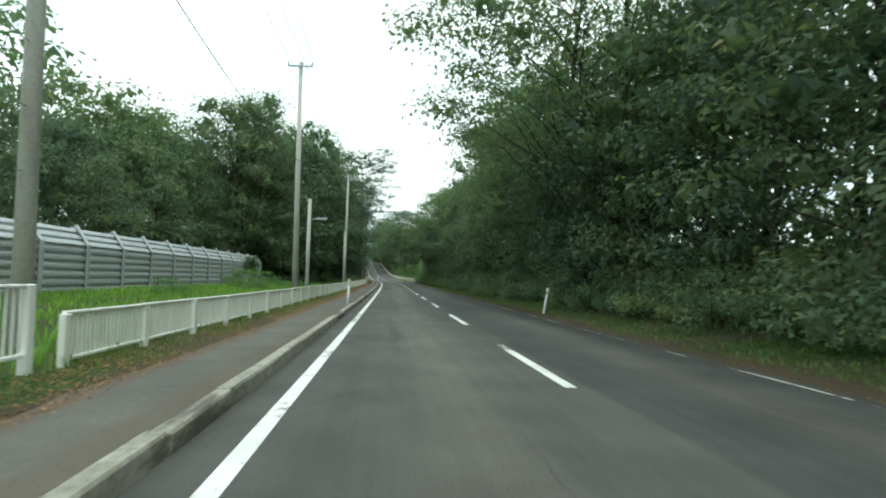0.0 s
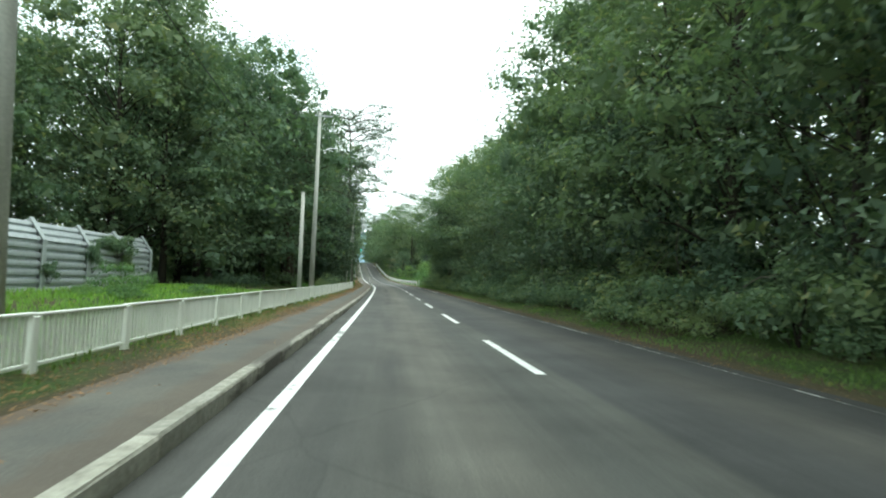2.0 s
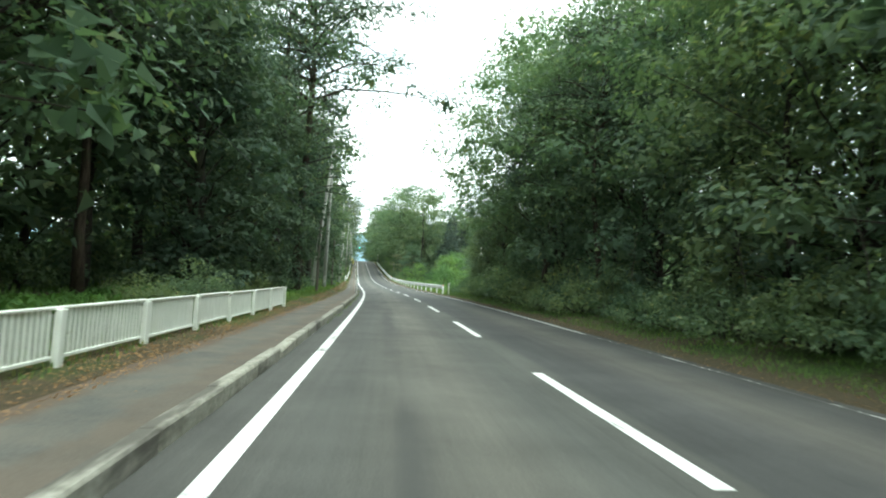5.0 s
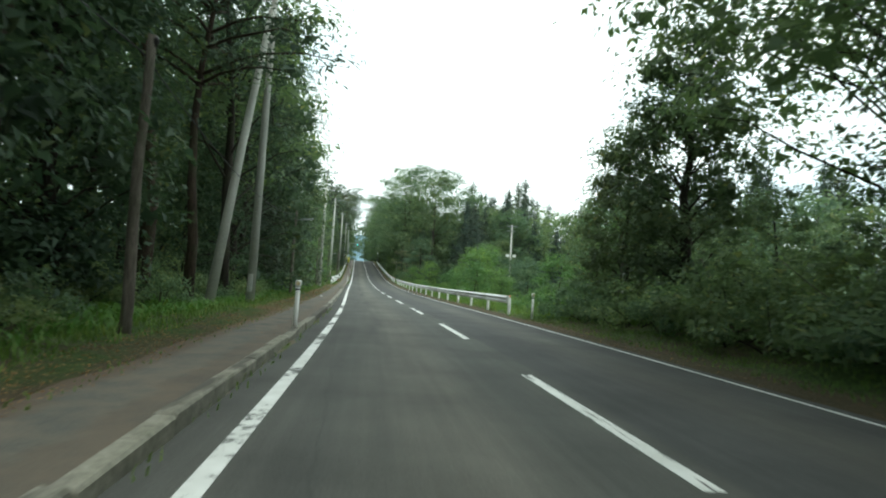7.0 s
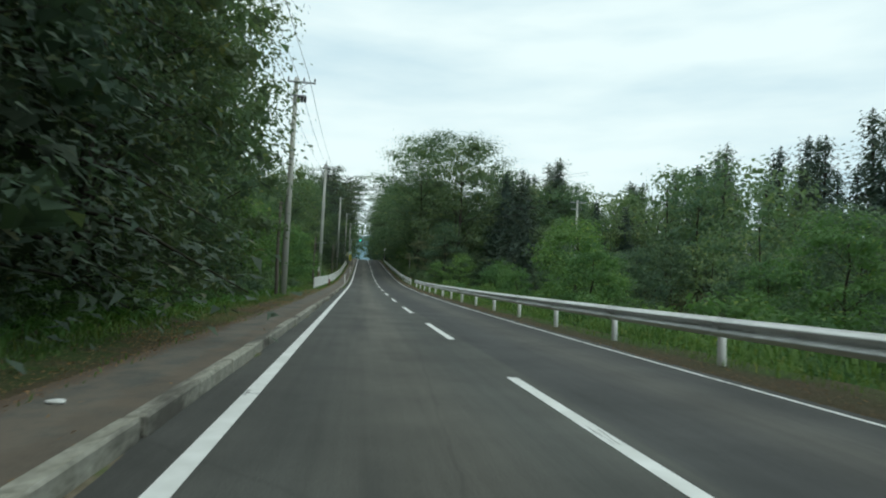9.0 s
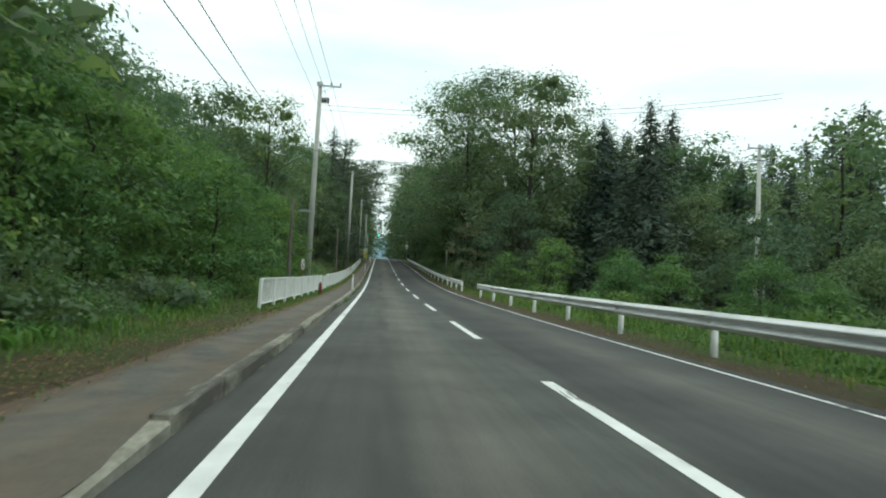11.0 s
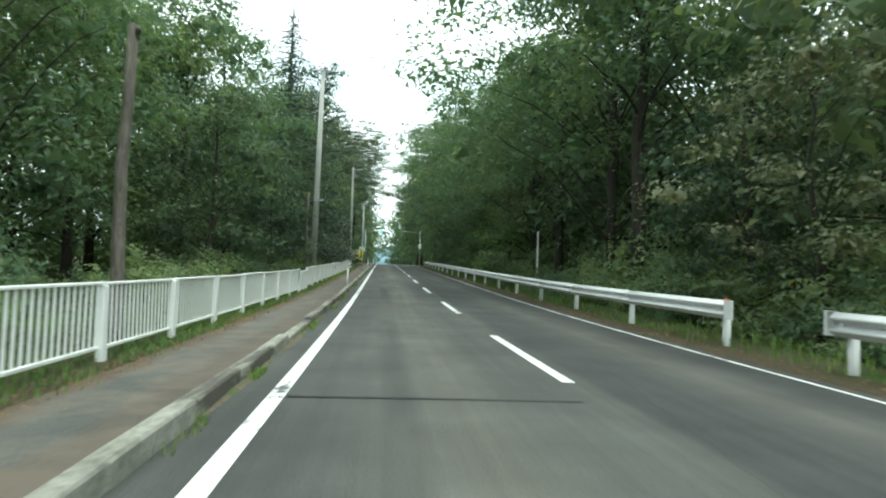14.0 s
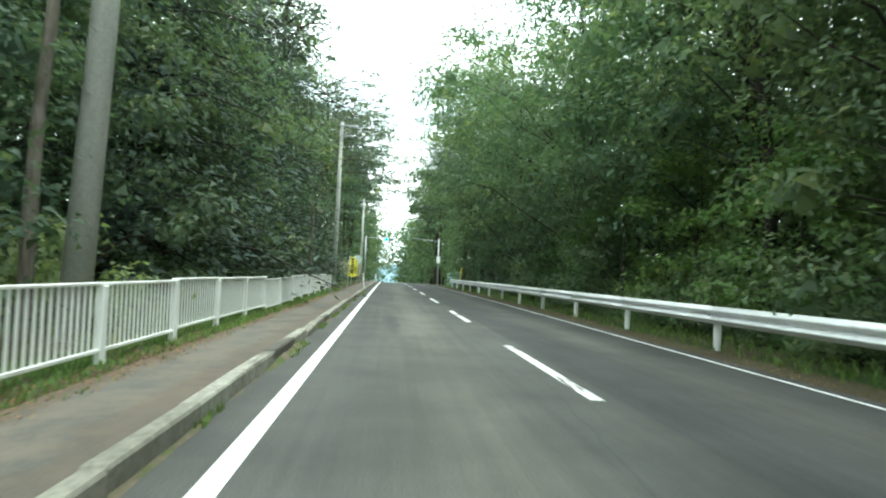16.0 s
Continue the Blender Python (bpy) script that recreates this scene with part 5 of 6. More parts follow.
KINDS = {
    "oak": [broad_tree(14.5, 4.7, 2.0, 58, 150, 0.225, M_LEAF_A, "tall dense broadleaf tree with dark green leaves", 11, radius=1.35),
            broad_tree(13.5, 4.3, 1.4, 56, 150, 0.22, M_LEAF_C, "dense broadleaf tree in deep green leaf", 12, radius=1.3),
            broad_tree(15.5, 5.0, 3.4, 56, 150, 0.225, M_LEAF_A, "tall broadleaf tree with an open crown", 13, lean=0.8, radius=1.3)],
    "hedge": [broad_tree(8.5, 3.1, 0.5, 44, 128, 0.178, M_LEAF_C, "leafy tree grown over with vines to the ground", 21, radius=1.05, kind="vine_covered_tree"),
              broad_tree(7.5, 2.9, 0.4, 42, 128, 0.178, M_LEAF_D, "vine-covered tree in shade-darkened leaf down to the ground", 22, radius=1.0, kind="vine_covered_tree")],
    "dome": [broad_tree(11.5, 5.0, 0.8, 48, 150, 0.275, M_LEAF_C, "round-topped dense dark green tree", 14, radius=1.6, kind="dense_tree", flat=0.62),
             broad_tree(12.0, 4.8, 1.2, 48, 150, 0.275, M_LEAF_A, "dense round-crowned tree in olive green leaf", 15, radius=1.6, kind="dense_tree", flat=0.62)],
    "bigdome": [broad_tree(17.5, 7.4, 1.6, 88, 165, 0.235, M_LEAF_C, "huge round-crowned dark green tree", 16, radius=1.9, kind="dense_tree", flat=0.62),
                broad_tree(18.5, 7.0, 2.0, 88, 165, 0.235, M_LEAF_A, "huge dense olive green tree", 17, radius=1.9, kind="dense_tree", flat=0.62)],
    "fresh": [broad_tree(6.5, 2.5, 0.8, 36, 125, 0.18, M_LEAF_B, "young tree in fresh light green leaf", 31, radius=0.88, thick=0.012, kind="young_tree", flat=0.55),
              broad_tree(5.4, 2.0, 0.6, 34, 125, 0.17, M_LEAF_B, "young light green tree with feathery leaves", 32, radius=0.8, thick=0.012, kind="young_tree", flat=0.55)],
    "wood": [broad_tree(18.0, 4.8, 7.0, 44, 110, 0.265, M_LEAF_C, "tall forest tree with climbers on its trunk", 41, radius=1.4, kind="forest_tree", ivy=0.5, loose=0.5),
             broad_tree(17.0, 4.4, 5.6, 44, 110, 0.265, M_LEAF_A, "tall forest tree with a long bare trunk", 42, lean=-0.9, radius=1.35, kind="forest_tree", loose=0.5)],
    "open": [broad_tree(15.5, 6.9, 5.2, 96, 180, 0.2, M_LEAF_C, "wide-spreading tree with flat layers of small dark leaves", 51, radius=1.25, lean=-0.6, thick=0.009, kind="spreading_tree", flat=0.5, up=0.8, loose=0.62),
             broad_tree(14.5, 6.2, 3.6, 96, 180, 0.2, M_LEAF_A, "spreading tree with layered boughs over the road", 52, radius=1.25, lean=0.5, thick=0.009, kind="spreading_tree", flat=0.5, up=0.8, loose=0.62)],
    "ivy": [broad_tree(8.0, 1.9, 0.4, 88, 140, 0.16, M_LEAF_D, "ivy-smothered tree with a leafy trunk in shade-darkened colour", 55, radius=0.85, loose=0.0, kind="ivy_covered_tree", ivy=0.9, thick=0.02)],
    "pine": [pine_tree(18.5, "tall red pine with flat tiers of dark needles", 61, 12, 72, 3.8), pine_tree(16.5, "red pine with a bare trunk and spreading tiers", 62, 11, 72, 4.4, 0.5, -0.8)],
    "widepine": [pine_tree(20.0, "tall red pine reaching out over the road", 63, 10, 115, 5.6, 0.5, 0.6, -0.25, 5)],
    "spruce": [spruce_tree(16.0, 4.7, "tall dark conical conifer", 71, 30, 62, 0.48), spruce_tree(13.0, 4.0, "dark conical conifer with drooping boughs", 72, 24, 56, 0.48)],
    "fir": [spruce_tree(17.0, 3.9, "dark layered fir with drooping boughs beside the road", 75, 28, 110, 0.235, 9, 0.6, 0.2)],
    "far": [broad_tree(12.0, 4.4, 1.0, 26, 46, 0.48, M_LEAF_A, "broadleaf tree in the far wood", 81, radius=1.65, sides=6, kind="background_tree"),
            broad_tree(11.0, 4.0, 0.8, 26, 46, 0.48, M_LEAF_C, "dark broadleaf tree in the far wood", 82, radius=1.6, sides=6, kind="background_tree")],
    "farspruce": [spruce_tree(15.0, 3.9, "dark pointed conifer in the far wood", 91, 17, 24, 0.75, 7, 0.85)],
    "edge": [broad_tree(13.5, 3.7, 0.5, 92, 185, 0.14, M_LEAF_D, "tall tree in small shade-darkened leaves down to the verge", 57, radius=1.05, kind="verge_tree", loose=0.1),
             broad_tree(12.5, 3.5, 0.6, 88, 185, 0.14, M_LEAF_C, "tall verge tree in small green leaves", 58, radius=1.0, kind="verge_tree", loose=0.2)],
    "silver": [broad_tree(5.5, 3.0, 1.8, 30, 170, 0.11, M_SILVER, "small spreading tree with silvery pale leaves", 95, radius=0.8, kind="silvery_tree", flat=0.4)],
    "bush": [bush(1.3, 1.5, 8, 118, 0.17, M_LEAF_A, "dense green bush at the wood's edge", 101), bush(1.5, 1.1, 8, 118, 0.165, M_LEAF_C, "low dark green bush", 102)],
    "nearbush": [bush(1.3, 1.5, 10, 160, 0.132, M_LEAF_A, "dense green roadside bush with small leaves", 103, kind="roadside_bush"), bush(1.4, 1.2, 10, 160, 0.127, M_LEAF_E, "low olive roadside bush with small leaves", 104, kind="roadside_bush")],
    "shrub": [bush(1.5, 2.2, 11, 130, 0.15, M_LEAF_E, "light green shrub in the undergrowth", 107, kind="shrub"), bush(1.7, 1.6, 11, 130, 0.14, M_LEAF_E, "spreading light green shrub under the trees", 108, kind="shrub")],
    "freshbush": [bush(1.5, 1.5, 9, 125, 0.165, M_LEAF_B, "bright green leafy bush", 111, kind="bright_bush"), bush(1.2, 0.9, 9, 125, 0.14, M_LEAF_B, "low bright green bush", 112, kind="bright_bush")],
}
GROUPS = {"bigdome": "huge round trees", "nearbush": "roadside bushes", "dome": "round-topped trees", "oak": "broadleaf trees", "hedge": "vine-covered trees", "fresh": "young trees", "wood": "forest trees", "open": "spreading trees", "pine": "pines", "widepine": "wide pines", "spruce": "conifers",
          "far": "far trees", "farspruce": "far conifers", "silver": "silvery trees", "ivy": "ivy-covered trees", "fir": "roadside firs", "shrub": "undergrowth shrubs", "edge": "verge trees", "bush": "bushes", "freshbush": "bright bushes"}
used = set()
rng = random.Random(77)


def plant(kind, u, y, scale=1.0, pick=None, turn=None, sink=0.0):
    """Sets a plant of that kind on the ground, turned and sized a little differently each time."""
    src = KINDS[kind][pick if pick is not None else rng.randrange(len(KINDS[kind]))]
    s = scale * rng.uniform(0.9, 1.12)
    m = Matrix.Translation(at(u, y, ground_z(u, y) - sink)) @ Matrix.Rotation(rng.uniform(0, 6.28) if turn is None else turn, 4, "Z") @ Matrix.Rotation(radians(rng.uniform(-2, 2)), 4, "X")
    if src in used:
        ob = copy_thing(src, m)
    else:
        used.add(src)
        ob = src
        ob["group"] = GROUPS[kind]
        ob.matrix_basis = m
    ob.scale = (s, s, s * rng.uniform(0.93, 1.08))
    return ob


def row(kind, y0, y1, step, u0, u1, scale=1.0, spread=0.1):
    y = y0
    while y < y1:
        plant(kind, rng.uniform(u0, u1), y + rng.uniform(-0.3, 0.3) * step, scale * rng.uniform(1 - spread, 1 + spread))
        y += step * rng.uniform(0.8, 1.2)


# the green wall beside the other lane
row("nearbush", 2, 120, 1.7, 7.3, 8.0, 0.85, 0.25)
row("nearbush", 4, 112, 2.6, 8.2, 9.4, 1.25, 0.2)
# hidden bushes, added behind the wall to block light coming through it
row("bush", -8, 92, 4.5, 13.5, 16.0, 2.4, 0.1)
row("hedge", -8, 96, 3.7, 9.0, 10.4, 1.0, 0.15)
for u, y, k in ((9.0, 98.6, 1.0), (9.3, 101.8, 1.05), (9.9, 104.6, 0.75), (9.8, 107.6, 0.4)):
    plant("hedge", u, y, k)
for u, y, k in ((11.0, 99.0, 0.95), (11.6, 103.0, 0.9)):
    plant("oak", u, y, k)
row("oak", -10, 90, 5.8, 10.6, 12.6, 1.0, 0.1)
row("far", -8, 104, 5.5, 14.0, 17.0, 1.2, 0.12)
plant("open", 8.6, 28.5, 1.2, 0, 3.1)
plant("open", 8.8, 23.0, 1.12, 1, 0.5)
for y in (22.5, 25.5, 28.2, 31.0, 34.0):
    plant("hedge", 8.7, y, 0.95)
plant("open", 9.2, 38.0, 0.9, 1, 1.0)
plant("oak", 9.6, 47.0, 1.05, 0)
for u, y, k in ((9.4, 52.0, 1.12), (10.0, 57.5, 1.1), (9.4, 42.5, 1.08)):
    plant("oak", u, y, k)
plant("oak", 10.2, 62.0, 1.0, 1)
plant("open", 10.0, 80.0, 1.0, 1, 0.4)
plant("pine", 8.4, 91.5, 0.64, 1)
plant("pine", 7.9, 97.5, 0.6, 1)
plant("open", 8.9, 99.0, 1.0, 1, 2.5)
plant("open", 10.6, 107.0, 1.0, 1, 2.2)
plant("open", 13.0, 109.0, 1.05, 0, 0.4)
plant("fresh", 17.3, 137.5, 1.3, 0)
plant("oak", 12.8, 94.0, 0.95)
plant("open", 10.4, 92.0, 0.95, 1, 4.0)
plant("open", 11.2, 101.5, 0.95, 1, 5.0)
plant("open", 12.6, 96.0, 1.0, 0, 1.7)
plant("ivy", 9.3, 118.4, 1.0)
plant("ivy", 9.9, 115.4, 1.08)
for u, y, k in ((10.2, 111.5, 0.42), (11.8, 119.0, 0.5), (9.6, 121.5, 0.45)):
    plant("hedge", u, y, k)
plant("hedge", 13.0, 121.5, 0.75, 1)
plant("fresh", 12.5, 126.0, 0.8)
row("freshbush", 113, 124, 2.2, 8.4, 10.0, 0.8, 0.2)

# the valley behind the guardrail
row("freshbush", 124, 190, 2.8, 9.0, 11.5, 0.85, 0.25)
row("freshbush", 126, 196, 3.2, 12.5, 17.0, 1.4, 0.25)
row("freshbush", 124, 196, 4.0, 15.0, 20.0, 1.7, 0.2)
plant("fresh", 13.6, 187.0, 0.72)
plant("fresh", 15.5, 192.0, 0.8)
plant("fresh", 17.5, 196.0, 0.85)
plant("fresh", 13.2, 200.5, 0.58)
row("fresh", 136, 188, 9.0, 13.0, 19.0, 0.75, 0.2)
for u, y, k in ((12.5, 159.0, 0.95), (14.5, 165.0, 1.1), (11.0, 153.0, 0.75), (17.0, 172.0, 0.65), (13.0, 174.0, 0.5)):
    plant("fresh", u, y, k)
row("fresh", 150, 170, 7.0, 22.0, 30.0, 1.0, 0.2)
row("far", 152, 235, 6.0, 30.0, 42.0, 0.85, 0.12)
row("hedge", 126, 152, 6.0, 27.0, 36.0, 1.2, 0.12)
row("dome", 142, 204, 8.0, 21.5, 27.5, 0.68, 0.12)
row("far", 132, 260, 6.0, 42.0, 54.0, 1.4, 0.15)
row("farspruce", 198, 280, 3.6, 58.0, 68.0, 1.25, 0.15)
row("farspruce", 180, 300, 4.5, 72.0, 86.0, 1.85, 0.15)
row("farspruce", 268, 322, 4.5, 38.0, 62.0, 1.65, 0.15)
plant("spruce", 19.0, 196.0, 1.0, 0)
row("spruce", 216, 262, 13.0, 25.0, 34.0, 1.2, 0.08)

# the wood beyond the valley, on the same side
plant("fresh", 9.2, 197.5, 0.5)
plant("fresh", 11.5, 194.0, 0.62)
plant("silver", 9.3, 209.8, 1.2)
plant("hedge", 11.0, 203.0, 1.0, 0)
plant("hedge", 12.4, 198.5, 0.75, 1)
plant("hedge", 9.8, 213.0, 1.0, 1)
plant("wood", 8.9, 218.0, 1.12, 1)
plant("open", 15.0, 221.0, 1.4, 0, 1.0)
plant("oak", 23.0, 224.0, 1.4, 0)
plant("bigdome", 13.8, 229.0, 1.05, 0)
plant("oak", 13.8, 242.0, 1.2, 0)
for u, y, k in ((9.0, 239.0, 0.85), (9.6, 244.5, 0.95), (8.8, 250.5, 0.75), (9.2, 256.0, 0.8)):
    plant("fresh", u, y, k)
plant("open", 10.2, 223.5, 1.45, 1, 2.0)
plant("edge", 9.9, 235.5, 1.05, 1)
plant("open", 13.0, 246.0, 1.2, 1, 4.0)
for u, y, k in ((28.0, 211.0, 1.22), (21.0, 209.0, 0.98), (32.5, 207.0, 0.85), (36.5, 206.0, 0.8), (24.5, 214.0, 1.0)):
    plant("spruce", u, y, k, 0)
plant("spruce", 20.0, 206.5, 1.0, 0)
plant("oak", 14.0, 210.0, 1.35, 1)
plant("wood", 9.6, 229.5, 0.95, 1)
plant("wood", 10.6, 237.5, 0.95, 0)
plant("wood", 9.4, 240.5, 0.9, 1)
plant("wood", 12.4, 246.0, 0.95, 0)
plant("open", 9.0, 253.0, 1.15, 1, 3.0)
plant("open", 8.8, 266.0, 1.1, 1, 1.0)
plant("open", 8.6, 280.0, 1.1, 0, 2.0)
row("far", 206, 264, 4.0, 19.0, 23.0, 0.9, 0.1)
row("far", 222, 300, 5.0, 13.5, 16.5, 1.25, 0.12)
row("far", 176, 240, 5.5, -22.0, -18.0, 0.95, 0.12)
row("dome", 208, 246, 8.0, 25.0, 31.0, 1.3, 0.06)
row("far", 248, 300, 8.0, 24.0, 32.0, 1.2, 0.1)
row("oak", 244, 296, 6.5, 9.6, 11.4, 1.05, 0.1)
row("hedge", 248, 290, 6.0, 8.6, 9.8, 0.8, 0.12)
row("freshbush", 226, 262, 6.5, 8.6, 9.8, 0.8, 0.2)
row("nearbush", 196, 270, 2.6, 8.0, 9.2, 0.72, 0.25)
row("bush", 204, 262, 4.0, 15.0, 18.0, 2.5, 0.1)
row("shrub", 206, 272, 2.6, 8.3, 9.6, 0.9, 0.25)
row("shrub", 210, 272, 3.2, 10.0, 12.5, 1.5, 0.2)
row("shrub", 200, 262, 3.0, -7.6, -5.4, 0.85, 0.25)
row("bush", 206, 262, 3.6, 10.2, 14.0, 1.6, 0.2)
row("bush", 222, 268, 3.2, 17.0, 21.0, 2.3, 0.15)
plant("pine", 9.6, 272.0, 0.95)
plant("pine", 8.8, 287.0, 0.95)

# the pine wood on the footpath side
row("dome", 34, 50, 5.0, -25.0, -20.5, 0.88, 0.05)
row("dome", 50, 64, 5.0, -24.5, -20.5, 1.1, 0.05)
row("far", 14, 46, 6.0, -34.0, -27.0, 0.68, 0.1)
row("far", 46, 66, 5.0, -34.0, -27.0, 1.3, 0.1)
row("hedge", 24, 62, 6.5, -20.5, -18.0, 0.75, 0.15)
row("bigdome", 69, 80, 4.2, -17.5, -13.5, 1.0, 0.04)
plant("bigdome", -12.6, 78.5, 0.9, 0)
plant("bigdome", -10.2, 78.0, 0.98, 1)
plant("dome", -22.0, 65.0, 1.12, 0)
plant("bigdome", -16.6, 64.5, 1.0, 0)
plant("bigdome", -14.0, 90.0, 1.05, 0)
plant("bigdome", -20.0, 58.0, 0.8, 1)
row("bush", 64, 84, 2.8, -20.0, -15.5, 2.0, 0.15)
row("oak", 66, 80, 6.0, -15.0, -12.5, 1.2, 0.06)
row("wood", 76, 166, 6.2, -12.0, -9.0, 1.0, 0.1)
row("far", 72, 166, 5.5, -15.0, -12.0, 1.25, 0.12)
row("wood", 68, 168, 11.0, -19.0, -14.5, 1.05, 0.1)
row("far", 66, 172, 6.0, -27.0, -21.0, 1.4, 0.1)
row("bush", 76, 172, 4.0, -18.0, -13.0, 1.9, 0.2)
row("pine", 80, 100, 9.0, -9.5, -7.8, 1.0, 0.08)
plant("widepine", -4.9, 104.5, 1.2, 0, 0.2)
plant("pine", -6.0, 118.0, 1.0, 1)
plant("ivy", -5.9, 104.1, 1.15)
plant("pine", -6.4, 114.5, 1.02, 0)
plant("wood", -5.9, 102.6, 0.98, 0)
plant("wood", -5.7, 121.8, 0.98, 1)
plant("edge", -6.9, 132.2, 1.08, 0)
plant("edge", -6.5, 126.8, 1.0, 0)
plant("ivy", -6.9, 110.5, 1.2)
plant("ivy", -6.6, 98.5, 1.5)
plant("ivy", -7.0, 92.0, 1.4)
plant("fir", -6.7, 136.0, 1.05, 0)
plant("edge", -6.6, 141.0, 1.0, 0)
plant("oak", -8.0, 145.5, 1.08, 0)
plant("oak", -8.2, 151.0, 1.1, 1)
plant("oak", -10.2, 159.0, 1.0, 0)
plant("edge", -7.0, 147.5, 0.8, 1)
row("hedge", 124, 162, 5.0, -9.5, -7.2, 0.85, 0.2)
row("nearbush", 104, 170, 2.6, -7.0, -5.8, 0.6, 0.3)
row("bush", 66, 170, 3.6, -12.0, -8.6, 0.95, 0.3)
row("shrub", 84, 126, 3.0, -6.8, -5.0, 0.6, 0.25)
row("bush", 148, 173, 2.4, -6.6, -5.3, 0.75, 0.25)
row("freshbush", 128, 172, 3.4, -6.2, -5.0, 0.62, 0.25)
row("freshbush", 26, 62, 7.0, -11.0, -7.0, 0.6, 0.3)

# behind the tall fence
row("fresh", 163, 194, 3.6, -8.5, -5.8, 0.85, 0.18)
row("fresh", 166, 190, 5.0, -11.5, -9.0, 1.1, 0.15)
row("oak", 168, 200, 8.0, -18.0, -14.0, 0.78, 0.1)
for k in range(6):
    plant("dome", rng.uniform(-15.5, -13.0), 172.0 + 6 * k, 0.95, 1)
row("dome", 206, 260, 7.5, -16.0, -13.0, 1.1, 0.06)
row("freshbush", 172, 206, 2.8, -5.6, -4.6, 0.7, 0.25)
row("oak", 202, 256, 7.5, -12.0, -8.5, 0.86, 0.1)
row("wood", 198, 262, 11.0, -19.0, -14.0, 0.8, 0.12)
row("hedge", 224, 262, 7.0, -8.2, -6.4, 0.95, 0.15)
for u, y, k in ((-7.6, 244.0, 1.15), (-8.0, 250.5, 1.05), (-7.2, 257.0, 1.0), (-7.8, 264.5, 1.05), (-7.0, 272.0, 1.0), (-7.6, 280.0, 1.05)):
    plant("fir", u, y, k, 0)
for u, y, k in ((-10.8, 228.5, 0.92), (-9.8, 235.5, 0.95)):
    plant("oak", u, y, k, 2)
row("hedge", 236, 300, 5.5, -17.0, -12.0, 0.8, 0.15)
row("bush", 196, 262, 4.0, -24.0, -19.0, 2.2, 0.2)
row("bush", 206, 262, 4.0, -8.0, -5.6, 0.7, 0.3)
row("bush", 226, 264, 3.0, -13.5, -9.5, 1.5, 0.15)
plant("pine", -7.2, 263.0, 1.0)

# round the junction and beyond it
row("oak", 264, 300, 9.0, -11.8, -10.2, 1.25, 0.08)
row("wood", 262, 300, 9.0, -18.0, -12.0, 1.0, 0.1)
row("bush", 262, 298, 3.5, -6.6, -5.4, 0.7, 0.25)
row("far", 314, 420, 6.5, -9.5, -6.5, 1.35, 0.1)
row("far", 318, 420, 6.5, 7.5, 11.0, 1.35, 0.1)
row("pine", 316, 346, 12.0, -8.0, -6.0, 1.0, 0.1)
row("pine", 322, 346, 14.0, 8.0, 10.0, 0.95, 0.1)
row("far", 296, 400, 12.0, 15.0, 22.0, 1.3, 0.1)
row("far", 300, 400, 12.0, -22.0, -15.0, 1.3, 0.1)
for u, y, k in ((-6.0, 318.0, 1.2), (-5.6, 338.0, 1.3), (7.6, 320.0, 1.1), (8.4, 342.0, 1.2), (8.0, 289.0, 1.05), (8.6, 276.0, 0.95), (-7.0, 286.0, 1.05), (-7.4, 297.0, 1.1)):
    plant("widepine", u, y, k, 0)
for u, y, k in ((-5.4, 366.0, 1.5), (6.6, 374.0, 1.5), (-5.0, 388.0, 1.7), (6.4, 398.0, 1.7)):
    plant("far", u, y, k)
# behind the start: unseen trees, added to close the place and its light
row("far", -45, -10, 7.0, 9.0, 13.0, 1.3, 0.1)
row("far", -45, -10, 8.0, -24.0, -16.0, 1.3, 0.1)
vine = bush(0.9, 1.5, 10, 200, 0.15, M_LEAF_A, "leafy vine hanging over the end of the noise barrier", 121, kind="vine")
vine.matrix_world = Matrix.Translation(at(-13.0, 57.2, 1.9))
vine.scale = (0.5, 1.9, 0.75)
vine["group"] = "barrier vines"
for y, z, k in ((54.6, 1.2, 0.55), (58.0, 0.9, 0.6), (51.2, 0.7, 0.35), (61.2, 0.4, 0.35)):
    v = copy_thing(vine, Matrix.Translation(at(-12.85, y, z)))
    v.scale = (0.3, 0.4, k * 1.7)
    tagged(v, "leafy vine hanging down a barrier post")
plant("freshbush", -9.6, 40.0, 0.75)
plant("freshbush", -8.2, 47.0, 0.6)
plant("freshbush", -10.5, 52.0, 0.8)
for srcs in KINDS.values():
    for s in srcs:
        if s not in used:
            for o in (*s.children_recursive, s):
                bpy.data.objects.remove(o)


